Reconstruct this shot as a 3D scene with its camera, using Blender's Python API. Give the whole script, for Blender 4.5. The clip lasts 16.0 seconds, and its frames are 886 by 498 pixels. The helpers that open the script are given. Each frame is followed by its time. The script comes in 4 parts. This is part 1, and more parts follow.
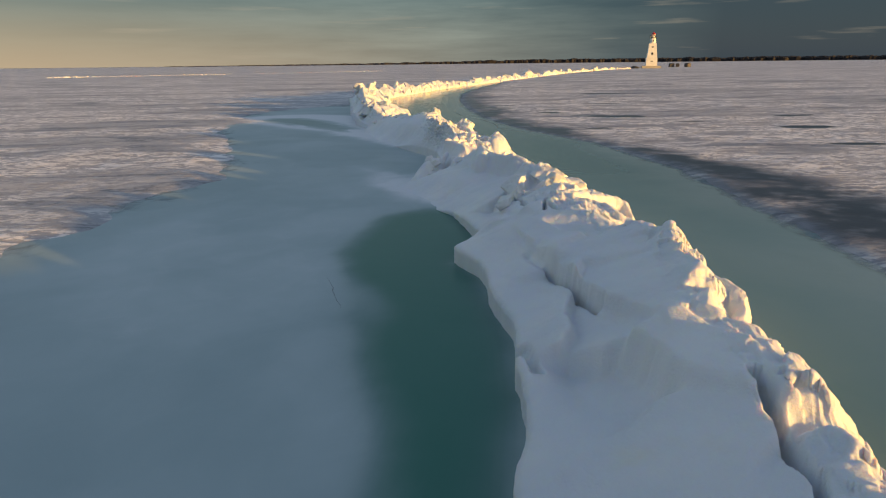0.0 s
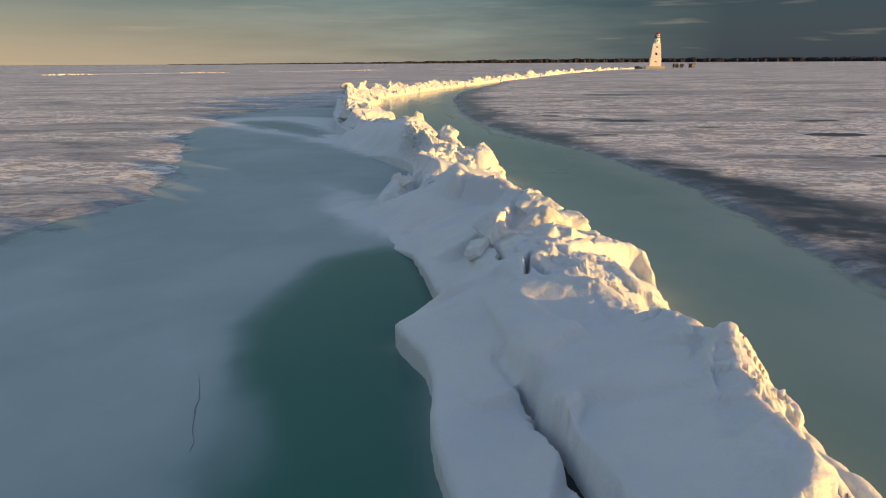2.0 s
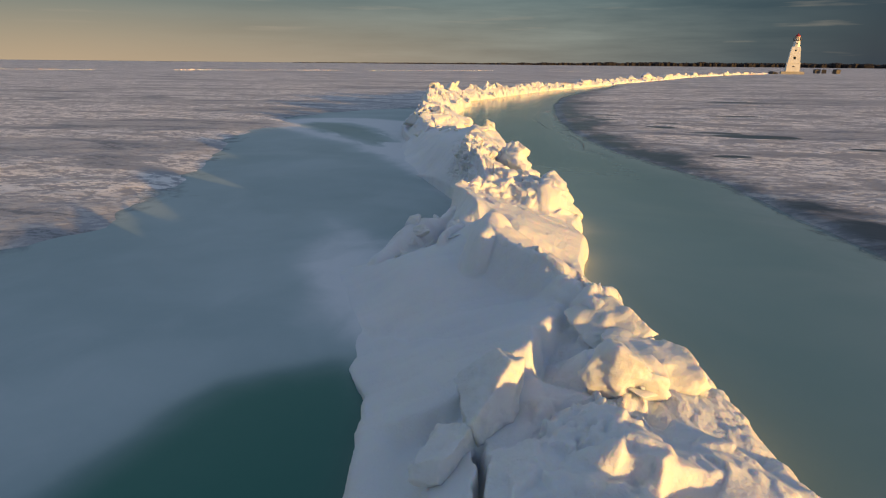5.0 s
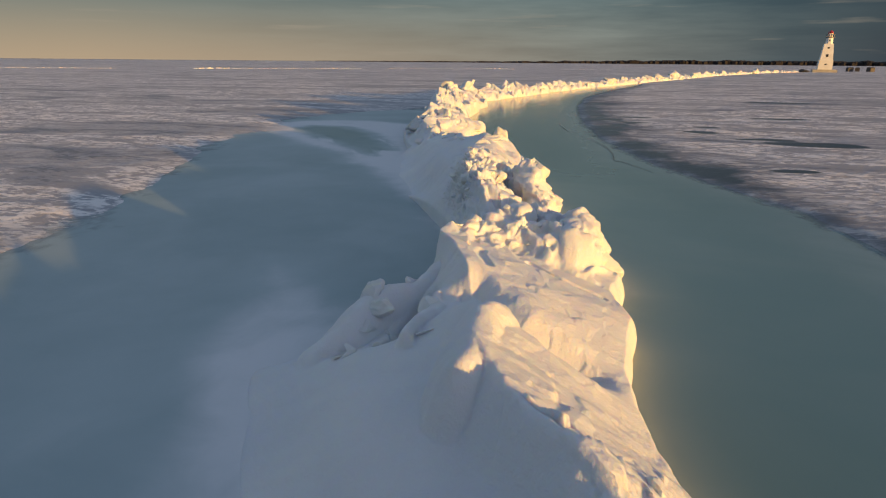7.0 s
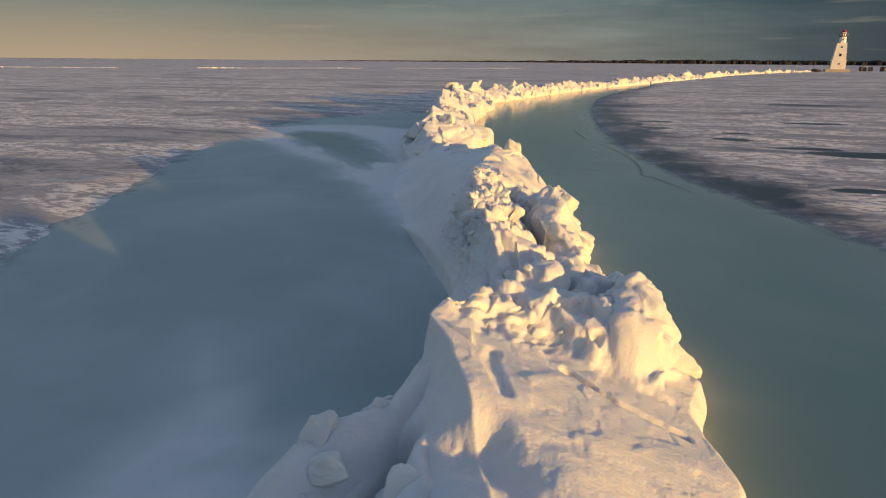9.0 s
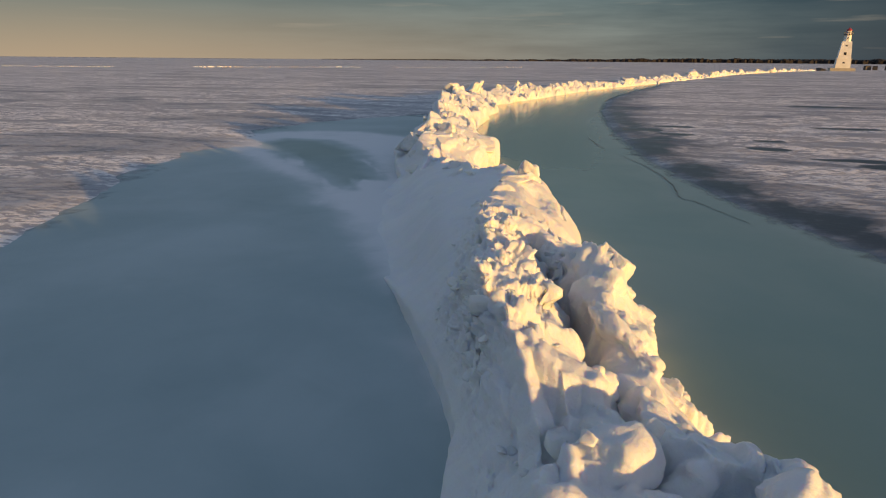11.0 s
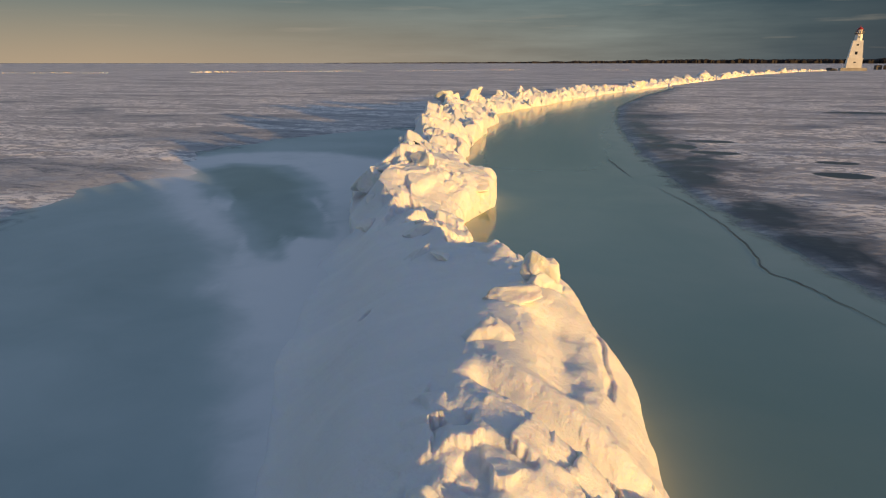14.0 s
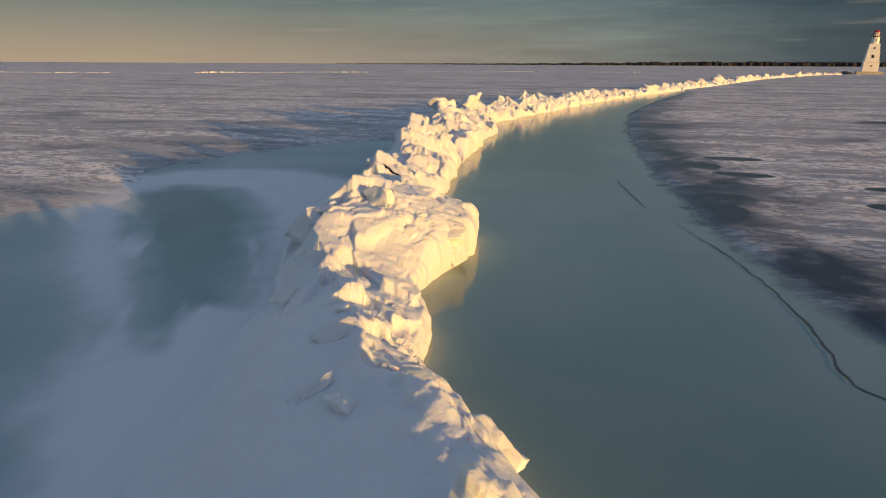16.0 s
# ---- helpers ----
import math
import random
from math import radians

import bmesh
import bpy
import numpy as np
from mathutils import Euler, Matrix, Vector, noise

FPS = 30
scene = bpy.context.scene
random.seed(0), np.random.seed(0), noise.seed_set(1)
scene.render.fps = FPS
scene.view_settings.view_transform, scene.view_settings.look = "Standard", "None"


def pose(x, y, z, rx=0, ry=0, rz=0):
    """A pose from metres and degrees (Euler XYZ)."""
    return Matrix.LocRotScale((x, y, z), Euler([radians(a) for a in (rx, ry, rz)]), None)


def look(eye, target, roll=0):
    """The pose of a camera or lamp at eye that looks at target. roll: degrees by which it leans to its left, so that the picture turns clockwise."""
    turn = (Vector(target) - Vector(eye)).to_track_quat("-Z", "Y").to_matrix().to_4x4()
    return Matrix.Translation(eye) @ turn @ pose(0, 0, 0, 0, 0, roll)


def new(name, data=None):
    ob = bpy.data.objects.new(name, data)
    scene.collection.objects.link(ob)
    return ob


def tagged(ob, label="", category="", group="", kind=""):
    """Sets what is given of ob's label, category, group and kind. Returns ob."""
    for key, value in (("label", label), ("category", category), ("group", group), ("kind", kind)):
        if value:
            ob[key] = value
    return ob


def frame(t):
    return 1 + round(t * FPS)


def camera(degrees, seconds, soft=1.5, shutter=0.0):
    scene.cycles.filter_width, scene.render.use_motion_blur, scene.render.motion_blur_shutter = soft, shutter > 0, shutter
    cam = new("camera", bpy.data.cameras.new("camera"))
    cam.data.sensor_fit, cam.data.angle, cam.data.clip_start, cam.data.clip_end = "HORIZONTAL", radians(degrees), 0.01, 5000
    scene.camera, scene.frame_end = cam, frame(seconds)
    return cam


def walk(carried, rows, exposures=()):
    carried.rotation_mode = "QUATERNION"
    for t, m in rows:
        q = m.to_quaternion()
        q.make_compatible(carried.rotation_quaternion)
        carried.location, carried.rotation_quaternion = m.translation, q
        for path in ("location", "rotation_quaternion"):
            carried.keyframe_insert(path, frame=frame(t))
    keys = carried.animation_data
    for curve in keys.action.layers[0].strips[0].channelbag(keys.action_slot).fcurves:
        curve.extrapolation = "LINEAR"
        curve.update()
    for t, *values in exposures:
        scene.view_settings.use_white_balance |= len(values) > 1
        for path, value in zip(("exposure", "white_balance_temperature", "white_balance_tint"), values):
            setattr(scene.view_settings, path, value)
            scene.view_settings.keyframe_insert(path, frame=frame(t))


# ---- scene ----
cam = camera(73.6, 16.0, soft=1.15)
PATH = [
    (0, (0.106, 0.28, 2.892), (0.1, 2.189, 2.294), -0.6),
    (0.5, (0.311, 1.156, 2.826), (0.299, 3.065, 2.23), -0.6),
    (1, (0.457, 1.841, 2.816), (0.446, 3.75, 2.219), -0.5),
    (1.5, (0.631, 2.591, 2.796), (0.62, 4.499, 2.198), -0.5),
    (2, (0.792, 3.219, 2.844), (0.78, 5.127, 2.244), -0.3),
    (2.5, (0.991, 3.978, 2.855), (0.922, 5.884, 2.255), -0.2),
    (3, (1.192, 4.733, 2.841), (1.073, 6.638, 2.241), -0.1),
    (3.5, (1.355, 5.439, 2.797), (1.22, 7.342, 2.198), -0.1),
    (4, (1.513, 6.158, 2.768), (1.339, 8.058, 2.169), 0.1),
    (4.5, (1.654, 6.909, 2.737), (1.38, 8.797, 2.139), 0.3),
    (4.7, (1.719, 7.188, 2.727), (1.4, 9.07, 2.13), 0.5),
    (6.8, (1.586, 10.453, 2.688), (1.179, 12.315, 2.084), 0.6),
    (7, (1.583, 10.707, 2.655), (1.169, 12.568, 2.052), 0.5),
    (7.5, (1.475, 11.329, 2.666), (1.059, 13.189, 2.06), 0.5),
    (8, (1.38, 11.943, 2.666), (0.957, 13.801, 2.059), 0.5),
    (8.5, (1.28, 12.521, 2.654), (0.85, 14.378, 2.048), 0.4),
    (9, (1.168, 13.042, 2.658), (0.734, 14.899, 2.053), 0.5),
    (11.5, (0.476, 16.251, 2.686), (0.042, 18.106, 2.077), 0.5),
    (12, (0.357, 16.993, 2.678), (-0.078, 18.848, 2.072), 0.3),
    (12.5, (0.28, 17.802, 2.656), (-0.163, 19.656, 2.053), 0.3),
    (13, (0.197, 18.496, 2.686), (-0.243, 20.351, 2.081), 0.2),
    (13.5, (0.149, 19.279, 2.689), (-0.295, 21.134, 2.087), -0.0),
    (14, (0.131, 20.003, 2.721), (-0.318, 21.858, 2.121), 0.0),
    (14.5, (0.13, 20.709, 2.76), (-0.325, 22.562, 2.161), 0.1),
    (15, (0.132, 21.383, 2.798), (-0.327, 23.236, 2.202), 0.2),
    (15.5, (0.14, 22.073, 2.825), (-0.323, 23.926, 2.231), 0.2),
    (16, (0.156, 22.742, 2.843), (-0.319, 24.591, 2.246), 0.3),
]
walk(cam, [(t, look(eye, target, roll)) for t, eye, target, roll in PATH],
     [(0, 0.66, 7450, 13), (2.5, 0.70, 7400, 14), (4.5, 0.52, 7200, 15.5), (9, 0.38, 7180, 16.2), (16, 0.34, 7020, 15.8)])

# ---- world, sun, exposure ----
SUN_EL, SUN_AZ = 4.8, 125.0          # degrees above the ice, clockwise from +y
world = bpy.data.worlds.new("world")
scene.world = world
world.use_nodes = True
wn, wl = world.node_tree.nodes, world.node_tree.links
wn.clear()


def wnode(kind, **values):
    n = wn.new(kind)
    for key, value in values.items():
        n.inputs[int(key[1:])].default_value = value
    return n


def wmath(op, a, b=0.0, clamp=False):
    n = wn.new("ShaderNodeMath")
    n.operation, n.use_clamp = op, clamp
    for i, v in enumerate((a, b)):
        if isinstance(v, (int, float)):
            n.inputs[i].default_value = v
        else:
            wl.new(v, n.inputs[i])
    return n.outputs[0]


def wmix(fac, a, b):
    n = wn.new("ShaderNodeMix")
    n.data_type = "RGBA"
    for i, v in ((0, fac), (6, a), (7, b)):
        if isinstance(v, (int, float, tuple)):
            n.inputs[i].default_value = v
        else:
            wl.new(v, n.inputs[i])
    return n.outputs[2]


sky = wn.new("ShaderNodeTexSky")
sky.sky_type, sky.sun_disc = "NISHITA", False
sky.sun_elevation, sky.sun_rotation = radians(SUN_EL), radians(SUN_AZ)
sky.air_density, sky.dust_density, sky.ozone_density = 1.0, 0.6, 2.0
tc = wn.new("ShaderNodeTexCoord")
sep = wn.new("ShaderNodeSeparateXYZ")
wl.new(tc.outputs["Generated"], sep.inputs[0])
dx, dy, dz = sep.outputs
# layered cloud: stretched noise, thick low down and broken overhead
stretch = wn.new("ShaderNodeMapping")
stretch.inputs["Scale"].default_value = (1.6, 1.6, 15.0)
wl.new(tc.outputs["Generated"], stretch.inputs[0])
cloud = wnode("ShaderNodeTexNoise", _2=2.2, _3=7.0, _4=0.58)
wl.new(stretch.outputs[0], cloud.inputs[0])
wisp = wn.new("ShaderNodeMapping")
wisp.inputs["Scale"].default_value = (3.0, 3.0, 42.0)
wl.new(tc.outputs["Generated"], wisp.inputs[0])
streak = wnode("ShaderNodeTexNoise", _2=2.0, _3=5.0, _4=0.5)
wl.new(wisp.outputs[0], streak.inputs[0])
low = wmath("SUBTRACT", 1.0, wmath("MULTIPLY", wmath("SUBTRACT", dz, 0.15, True), 3.5, True), True)
side = wmath("ADD", wmath("MULTIPLY", wmath("ADD", dx, -0.02), -1.05), 0.27, True)
body_col = wmix(wmath("MULTIPLY", wmath("SUBTRACT", cloud.outputs[0], 0.32, True), 2.6, True), (0.024, 0.064, 0.088, 1), (0.120, 0.178, 0.192, 1))
warm_col = wmix(wmath("MULTIPLY", dz, 11.0, True), (0.310, 0.262, 0.190, 1), (0.098, 0.138, 0.143, 1))
body_col = wmix(wmath("MULTIPLY", wmath("SUBTRACT", dx, 0.02, True), 2.6, True), body_col, (0.015, 0.035, 0.055, 1))
veil = wmix(side, body_col, warm_col)
lit = wmath("MULTIPLY", wmath("SUBTRACT", streak.outputs[0], 0.60, True), 2.2, True)
veil = wmix(lit, veil, (0.25, 0.235, 0.20, 1))
clear = wn.new("ShaderNodeVectorMath")
clear.operation = "SCALE"
wl.new(sky.outputs[0], clear.inputs[0])
clear.inputs["Scale"].default_value = 0.23
thin = wn.new("ShaderNodeVectorMath")
thin.operation = "MULTIPLY"
thin.inputs[1].default_value = (1.38, 1.14, 1.08)      # tint set on the clear sky's light, warms the blue
wl.new(clear.outputs[0], thin.inputs[0])
cover = wmath("MULTIPLY", low, 0.97, True)
final = wmix(cover, thin.outputs[0], veil)
bg = wn.new("ShaderNodeBackground")
bg.inputs["Strength"].default_value = 1.0
wl.new(final, bg.inputs[0])
wout = wn.new("ShaderNodeOutputWorld")
wl.new(bg.outputs[0], wout.inputs[0])

sun = new("sun", bpy.data.lights.new("sun", "SUN"))
sun.data.energy, sun.data.angle, sun.data.color = 4.9, radians(0.6), (1.0, 0.60, 0.185)
sa, se = radians(SUN_AZ), radians(SUN_EL)
to_sun = Vector((math.sin(sa) * math.cos(se), math.cos(sa) * math.cos(se), math.sin(se)))
sun.matrix_world = look(to_sun * 400, (0, 0, 0))


# ---- materials ----
class Nodes:
    """A small builder of node materials."""

    def __init__(self, name):
        self.m = bpy.data.materials.new(name)
        self.m.use_nodes = True
        self.t = self.m.node_tree
        self.b = self.t.nodes["Principled BSDF"]
        self.pos = self.t.nodes.new("ShaderNodeNewGeometry").outputs["Position"]

    def put(self, v, socket):
        if isinstance(v, (int, float, tuple)):
            socket.default_value = v
        else:
            self.t.links.new(v, socket)

    def noise(self, scale, detail=4.0, rough=0.55, stretch=None, warp=0.0):
        src = self.pos
        if stretch:
            mp = self.t.nodes.new("ShaderNodeMapping")
            mp.inputs["Scale"].default_value = stretch[:3]
            if len(stretch) > 3:
                mp.inputs["Rotation"].default_value = (0, 0, stretch[3])
            self.t.links.new(src, mp.inputs[0])
            src = mp.outputs[0]
        n = self.t.nodes.new("ShaderNodeTexNoise")
        n.inputs["Scale"].default_value, n.inputs["Detail"].default_value = scale, detail
        n.inputs["Roughness"].default_value, n.inputs["Distortion"].default_value = rough, warp
        self.t.links.new(src, n.inputs["Vector"])
        return n.outputs[0]

    def attr(self, name):
        n = self.t.nodes.new("ShaderNodeAttribute")
        n.attribute_name = name
        return n.outputs["Fac"]

    def rnd(self):
        return self.t.nodes.new("ShaderNodeObjectInfo").outputs["Random"]

    def math(self, op, a, b=0.0, clamp=False):
        n = self.t.nodes.new("ShaderNodeMath")
        n.operation, n.use_clamp = op, clamp
        self.put(a, n.inputs[0])
        self.put(b, n.inputs[1])
        return n.outputs[0]

    def ramp(self, v, lo, hi):
        n = self.t.nodes.new("ShaderNodeMapRange")
        n.interpolation_type = "SMOOTHSTEP"
        self.put(v, n.inputs[0])
        n.inputs[1].default_value, n.inputs[2].default_value = lo, hi
        return n.outputs[0]

    def mix(self, fac, a, b):
        n = self.t.nodes.new("ShaderNodeMix")
        n.data_type = "RGBA"
        for i, v in ((0, fac), (6, a), (7, b)):
            if isinstance(v, tuple) and len(v) == 3:
                v = (*v, 1)
            self.put(v, n.inputs[i])
        return n.outputs[2]

    def mixf(self, fac, a, b):
        n = self.t.nodes.new("ShaderNodeMix")
        for i, v in ((0, fac), (2, a), (3, b)):
            self.put(v, n.inputs[i])
        return n.outputs[0]

    def bump(self, height, strength, distance, under=None):
        n = self.t.nodes.new("ShaderNodeBump")
        self.put(strength, n.inputs["Strength"])
        self.put(distance, n.inputs["Distance"])
        self.put(height, n.inputs["Height"])
        if under is not None:
            self.put(under, n.inputs["Normal"])
        return n.outputs[0]

    def done(self, color, rough, normal=None, **more):
        if isinstance(color, tuple) and len(color) == 3:
            color = (*color, 1)
        self.put(color, self.b.inputs["Base Color"])
        self.put(rough, self.b.inputs["Roughness"])
        if normal is not None:
            self.put(normal, self.b.inputs["Normal"])
        for key, v in more.items():
            self.put(v, self.b.inputs[key.replace("_", " ")])
        return self.m


def snow_material(name, dirt=0.15, grain=1.0):
    n = Nodes(name)
    big, mid, fine = n.noise(0.7, 5), n.noise(5.0, 6, 0.6), n.noise(38.0, 4, 0.6)
    col = n.mix(n.ramp(big, 0.35, 0.7), (0.64, 0.66, 0.69), (0.72, 0.72, 0.72))
    col = n.mix(n.math("MULTIPLY", n.ramp(n.noise(1.9, 6, 0.65, warp=0.6), 0.56, 0.74), dirt), col, (0.52, 0.56, 0.58))
    col = n.mix(n.math("MULTIPLY", n.ramp(n.noise(0.9, 5, 0.6), 0.62, 0.74), dirt * 1.6), col, (0.74, 0.68, 0.46))
    nor = n.bump(mid, 0.45 * grain, 0.05)
    nor = n.bump(fine, 0.7 * grain, 0.012, nor)
    return n.done(col, n.mixf(mid, 0.45, 0.75), nor, Subsurface_Weight=0.75, Subsurface_Radius=(1.0, 0.72, 0.50), Subsurface_Scale=0.06, Specular_IOR_Level=0.3)


def block_material():
    """Broken lake ice under a crust of snow."""
    n = Nodes("ice_block_crust")
    mid, fine, r = n.noise(4.5, 6, 0.62), n.noise(30.0, 4, 0.6), n.rnd()
    col = n.mix(n.ramp(n.noise(1.5, 5), 0.3, 0.7), (0.60, 0.62, 0.63), (0.71, 0.70, 0.68))
    icy = n.math("MULTIPLY", n.ramp(n.noise(2.6, 5, 0.6, warp=0.8), 0.54, 0.68), 0.75)
    col = n.mix(icy, col, n.mix(r, (0.56, 0.62, 0.62), (0.74, 0.72, 0.58)))
    nor = n.bump(mid, 0.5, 0.06)
    nor = n.bump(fine, 0.4, 0.01, nor)
    return n.done(col, n.mixf(icy, 0.65, 0.28), nor, Subsurface_Weight=0.75, Subsurface_Radius=(1.0, 0.78, 0.55), Subsurface_Scale=0.08, Specular_IOR_Level=0.4)


def ice_sheet_material():
    """Wind-packed snow in streaks over grey lake ice."""
    n = Nodes("wind_packed_snow_on_ice")
    wet, frost, dark, drift = n.attr("wet"), n.attr("frost"), n.attr("dark"), n.attr("drift")
    streaks = n.noise(0.40, 7, 0.64, (0.42, 1.35, 1.0, 0.10), 0.8)
    patches = n.noise(0.085, 6, 0.62, (0.42, 1.5, 1.0, 0.08), 0.8)
    fine = n.noise(1.9, 6, 0.66, (0.60, 1.20, 1.0, 0.15), 0.6)
    crust = n.noise(6.5, 5, 0.6, (0.6, 1.2, 1.0, 0.2), 0.5)
    grit = n.noise(14.0, 5, 0.6)
    lumpy = n.math("ADD", n.math("MULTIPLY", fine, 0.5), n.math("MULTIPLY", crust, 0.5))
    bare = n.math("ADD", n.math("MULTIPLY", n.ramp(patches, 0.49, 0.60), 0.55), n.math("MULTIPLY", n.ramp(streaks, 0.50, 0.60), 0.75), True)
    bare = n.math("MULTIPLY", bare, n.ramp(lumpy, 0.44, 0.53))
    # Crests paler and troughs darker: the relief's low-sun contrast is put into the colour.
    snow = n.mix(n.ramp(lumpy, 0.46, 0.54), (0.36, 0.36, 0.39), (0.86, 0.82, 0.80))
    bare = n.math("MULTIPLY", bare, n.math("SUBTRACT", 1.0, drift, True))
    snow = n.mix(drift, snow, (0.72, 0.73, 0.75))
    col = n.mix(bare, snow, (0.17, 0.175, 0.20))
    holes = n.math("MAXIMUM", n.ramp(n.noise(0.13, 5, 0.55, (0.45, 2.6, 1.0, 0.05), 0.5), 0.725, 0.74), n.ramp(n.math("ADD", dark, n.math("MULTIPLY", lumpy, 0.5)), 0.68, 0.78))
    blotch = n.noise(0.55, 6, 0.6, (0.8, 0.8, 1.0), 0.7)
    wetness = n.math("MULTIPLY", wet, n.math("ADD", 0.72, n.ramp(blotch, 0.34, 0.60)), True)
    col = n.mix(wetness, col, n.mix(n.ramp(n.noise(1.6, 6, 0.62), 0.50, 0.70), (0.024, 0.027, 0.038), (0.12, 0.13, 0.155)))
    col = n.mix(n.math("MULTIPLY", frost, n.ramp(streaks, 0.28, 0.55)), col, (0.19, 0.22, 0.24))
    col = n.mix(holes, col, (0.030, 0.036, 0.042))
    slick = n.math("MAXIMUM", n.math("MAXIMUM", wetness, frost), n.math("MAXIMUM", holes, n.math("MULTIPLY", bare, 0.5)))
    rough = n.mixf(slick, 0.75, 0.30)
    nor = n.bump(lumpy, n.math("MULTIPLY", n.mixf(slick, 1.0, 0.08), n.math("SUBTRACT", 1.0, n.math("MULTIPLY", drift, 0.85))), 0.12)
    nor = n.bump(grit, n.mixf(slick, 0.5, 0.1), 0.014, nor)
    return n.done(col, rough, nor, Specular_IOR_Level=n.mixf(slick, 0.3, 0.16))


def water_material():
    """Milky melt water, green where it is deep and clouded with slush at the rims."""
    n = Nodes("melt_water")
    deep, slush = n.attr("deep"), n.attr("slush")
    soft = n.noise(0.35, 4, 0.5, warp=0.5)
    haze = n.noise(1.3, 5, 0.6, warp=0.7)
    col = n.mix(n.ramp(soft, 0.3, 0.7), (0.140, 0.225, 0.240), (0.175, 0.255, 0.265))
    col = n.mix(deep, col, (0.019, 0.138, 0.104))
    s = n.math("MULTIPLY", slush, n.math("ADD", 0.80, n.math("MULTIPLY", haze, 0.4)), True)
    col = n.mix(n.ramp(s, 0.0, 0.62), col, n.mix(n.ramp(soft, 0.35, 0.65), (0.315, 0.405, 0.420), (0.380, 0.465, 0.480)))
    col = n.mix(n.ramp(s, 0.55, 0.95), col, (0.66, 0.68, 0.70))
    # Warm band by the ridge: its sunlit reflection put into the water's colour.
    col = n.mix(n.attr("ridge_glow"), col, (0.60, 0.57, 0.42))
    nor = n.bump(n.noise(1.1, 3, 0.5, (0.5, 1.6, 1.0)), 0.05, 0.05)
    nor = n.bump(haze, n.math("MULTIPLY", s, 0.25), 0.03, nor)
    skin = n.attr("skin")
    return n.done(col, n.mixf(s, n.mixf(skin, 0.12, 0.34), 0.62), nor, IOR=1.33, Specular_IOR_Level=n.mixf(skin, 0.5, 0.26), Alpha=n.ramp(n.math("ADD", n.attr("cover"), n.math("MULTIPLY", n.math("SUBTRACT", haze, 0.5), 1.6)), 0.10, 0.95))


def plain(name, color, rough, vary=0.25, scale=2.0, bump=0.1, **more):
    n = Nodes(name)
    a, b = n.noise(scale, 5, 0.6), n.noise(scale * 9, 4, 0.6)
    dark = tuple(c * (1 - vary) for c in color)
    col = n.mix(n.ramp(a, 0.3, 0.7), dark, color)
    return n.done(col, n.mixf(b, rough * 0.85, min(1.0, rough * 1.1)), n.bump(b, bump, 0.02), **more)


M_SNOW = snow_material("drifted_snow")
M_BLOCK = block_material()
M_SHEET = ice_sheet_material()
M_WATER = water_material()
M_TOWER = plain("white_painted_masonry", (0.80, 0.79, 0.75), 0.6, 0.12, 0.8)
M_CONCRETE = plain("pale_concrete", (0.46, 0.43, 0.36), 0.8, 0.35, 0.7)
M_RED = plain("red_painted_metal", (0.36, 0.03, 0.025), 0.4, 0.3, 1.5)
M_BLACK = plain("black_painted_metal", (0.02, 0.02, 0.022), 0.45, 0.2, 3.0)
M_PANE = plain("dark_window_glass", (0.03, 0.032, 0.035), 0.12, 0.2, 1.0, 0.0)
M_LENS = plain("lantern_glass", (0.65, 0.68, 0.68), 0.08, 0.05, 1.0, 0.0)
M_WOODS = plain("bare_winter_woods", (0.018, 0.014, 0.014), 0.9, 0.3, 0.02, 0.0)
M_SHORE = plain("snowy_shore", (0.20, 0.17, 0.16), 0.9, 0.4, 0.01, 0.0)
M_ROCK = plain("dark_wet_rock", (0.07, 0.065, 0.06), 0.6, 0.4, 1.5, 0.5)
M_SHED = plain("weathered_plywood", (0.10, 0.085, 0.075), 0.8, 0.4, 1.5, 0.2)
M_CRACK = plain("dark_open_crack", (0.035, 0.04, 0.045), 0.3, 0.3, 3.0, 0.1)


# ---- plan of the ridge, stations along y ----
def line(*pairs):
    ys, xs = zip(*pairs)
    return lambda y: np.interp(y, ys, xs)


LEFT = line((-8, 0.3), (2, 0.50), (3.5, 0.60), (5, 0.86), (6.2, 0.86), (8.2, 0.62), (8.9, 0.32), (9.35, 0.55), (9.8, 0.80), (10.5, 0.62),
            (11.8, 0.34), (12.6, -0.15), (13.6, -0.75), (15, -1.4), (16, -0.9), (17, -0.18), (18, 0.0), (19.1, -0.08), (20.2, -0.55), (22, -1.5),
            (23.2, -2.2), (24.6, -3.0), (26, -3.4), (27, -3.4), (28.6, -3.4), (30, -4.0), (33, -4.7), (41, -6.0), (49, -7.3), (57, -6.9), (66, -4.6), (79, -0.6), (102, 7.8), (135, 19.6), (165, 29.9), (231, 59.4), (262, 78))
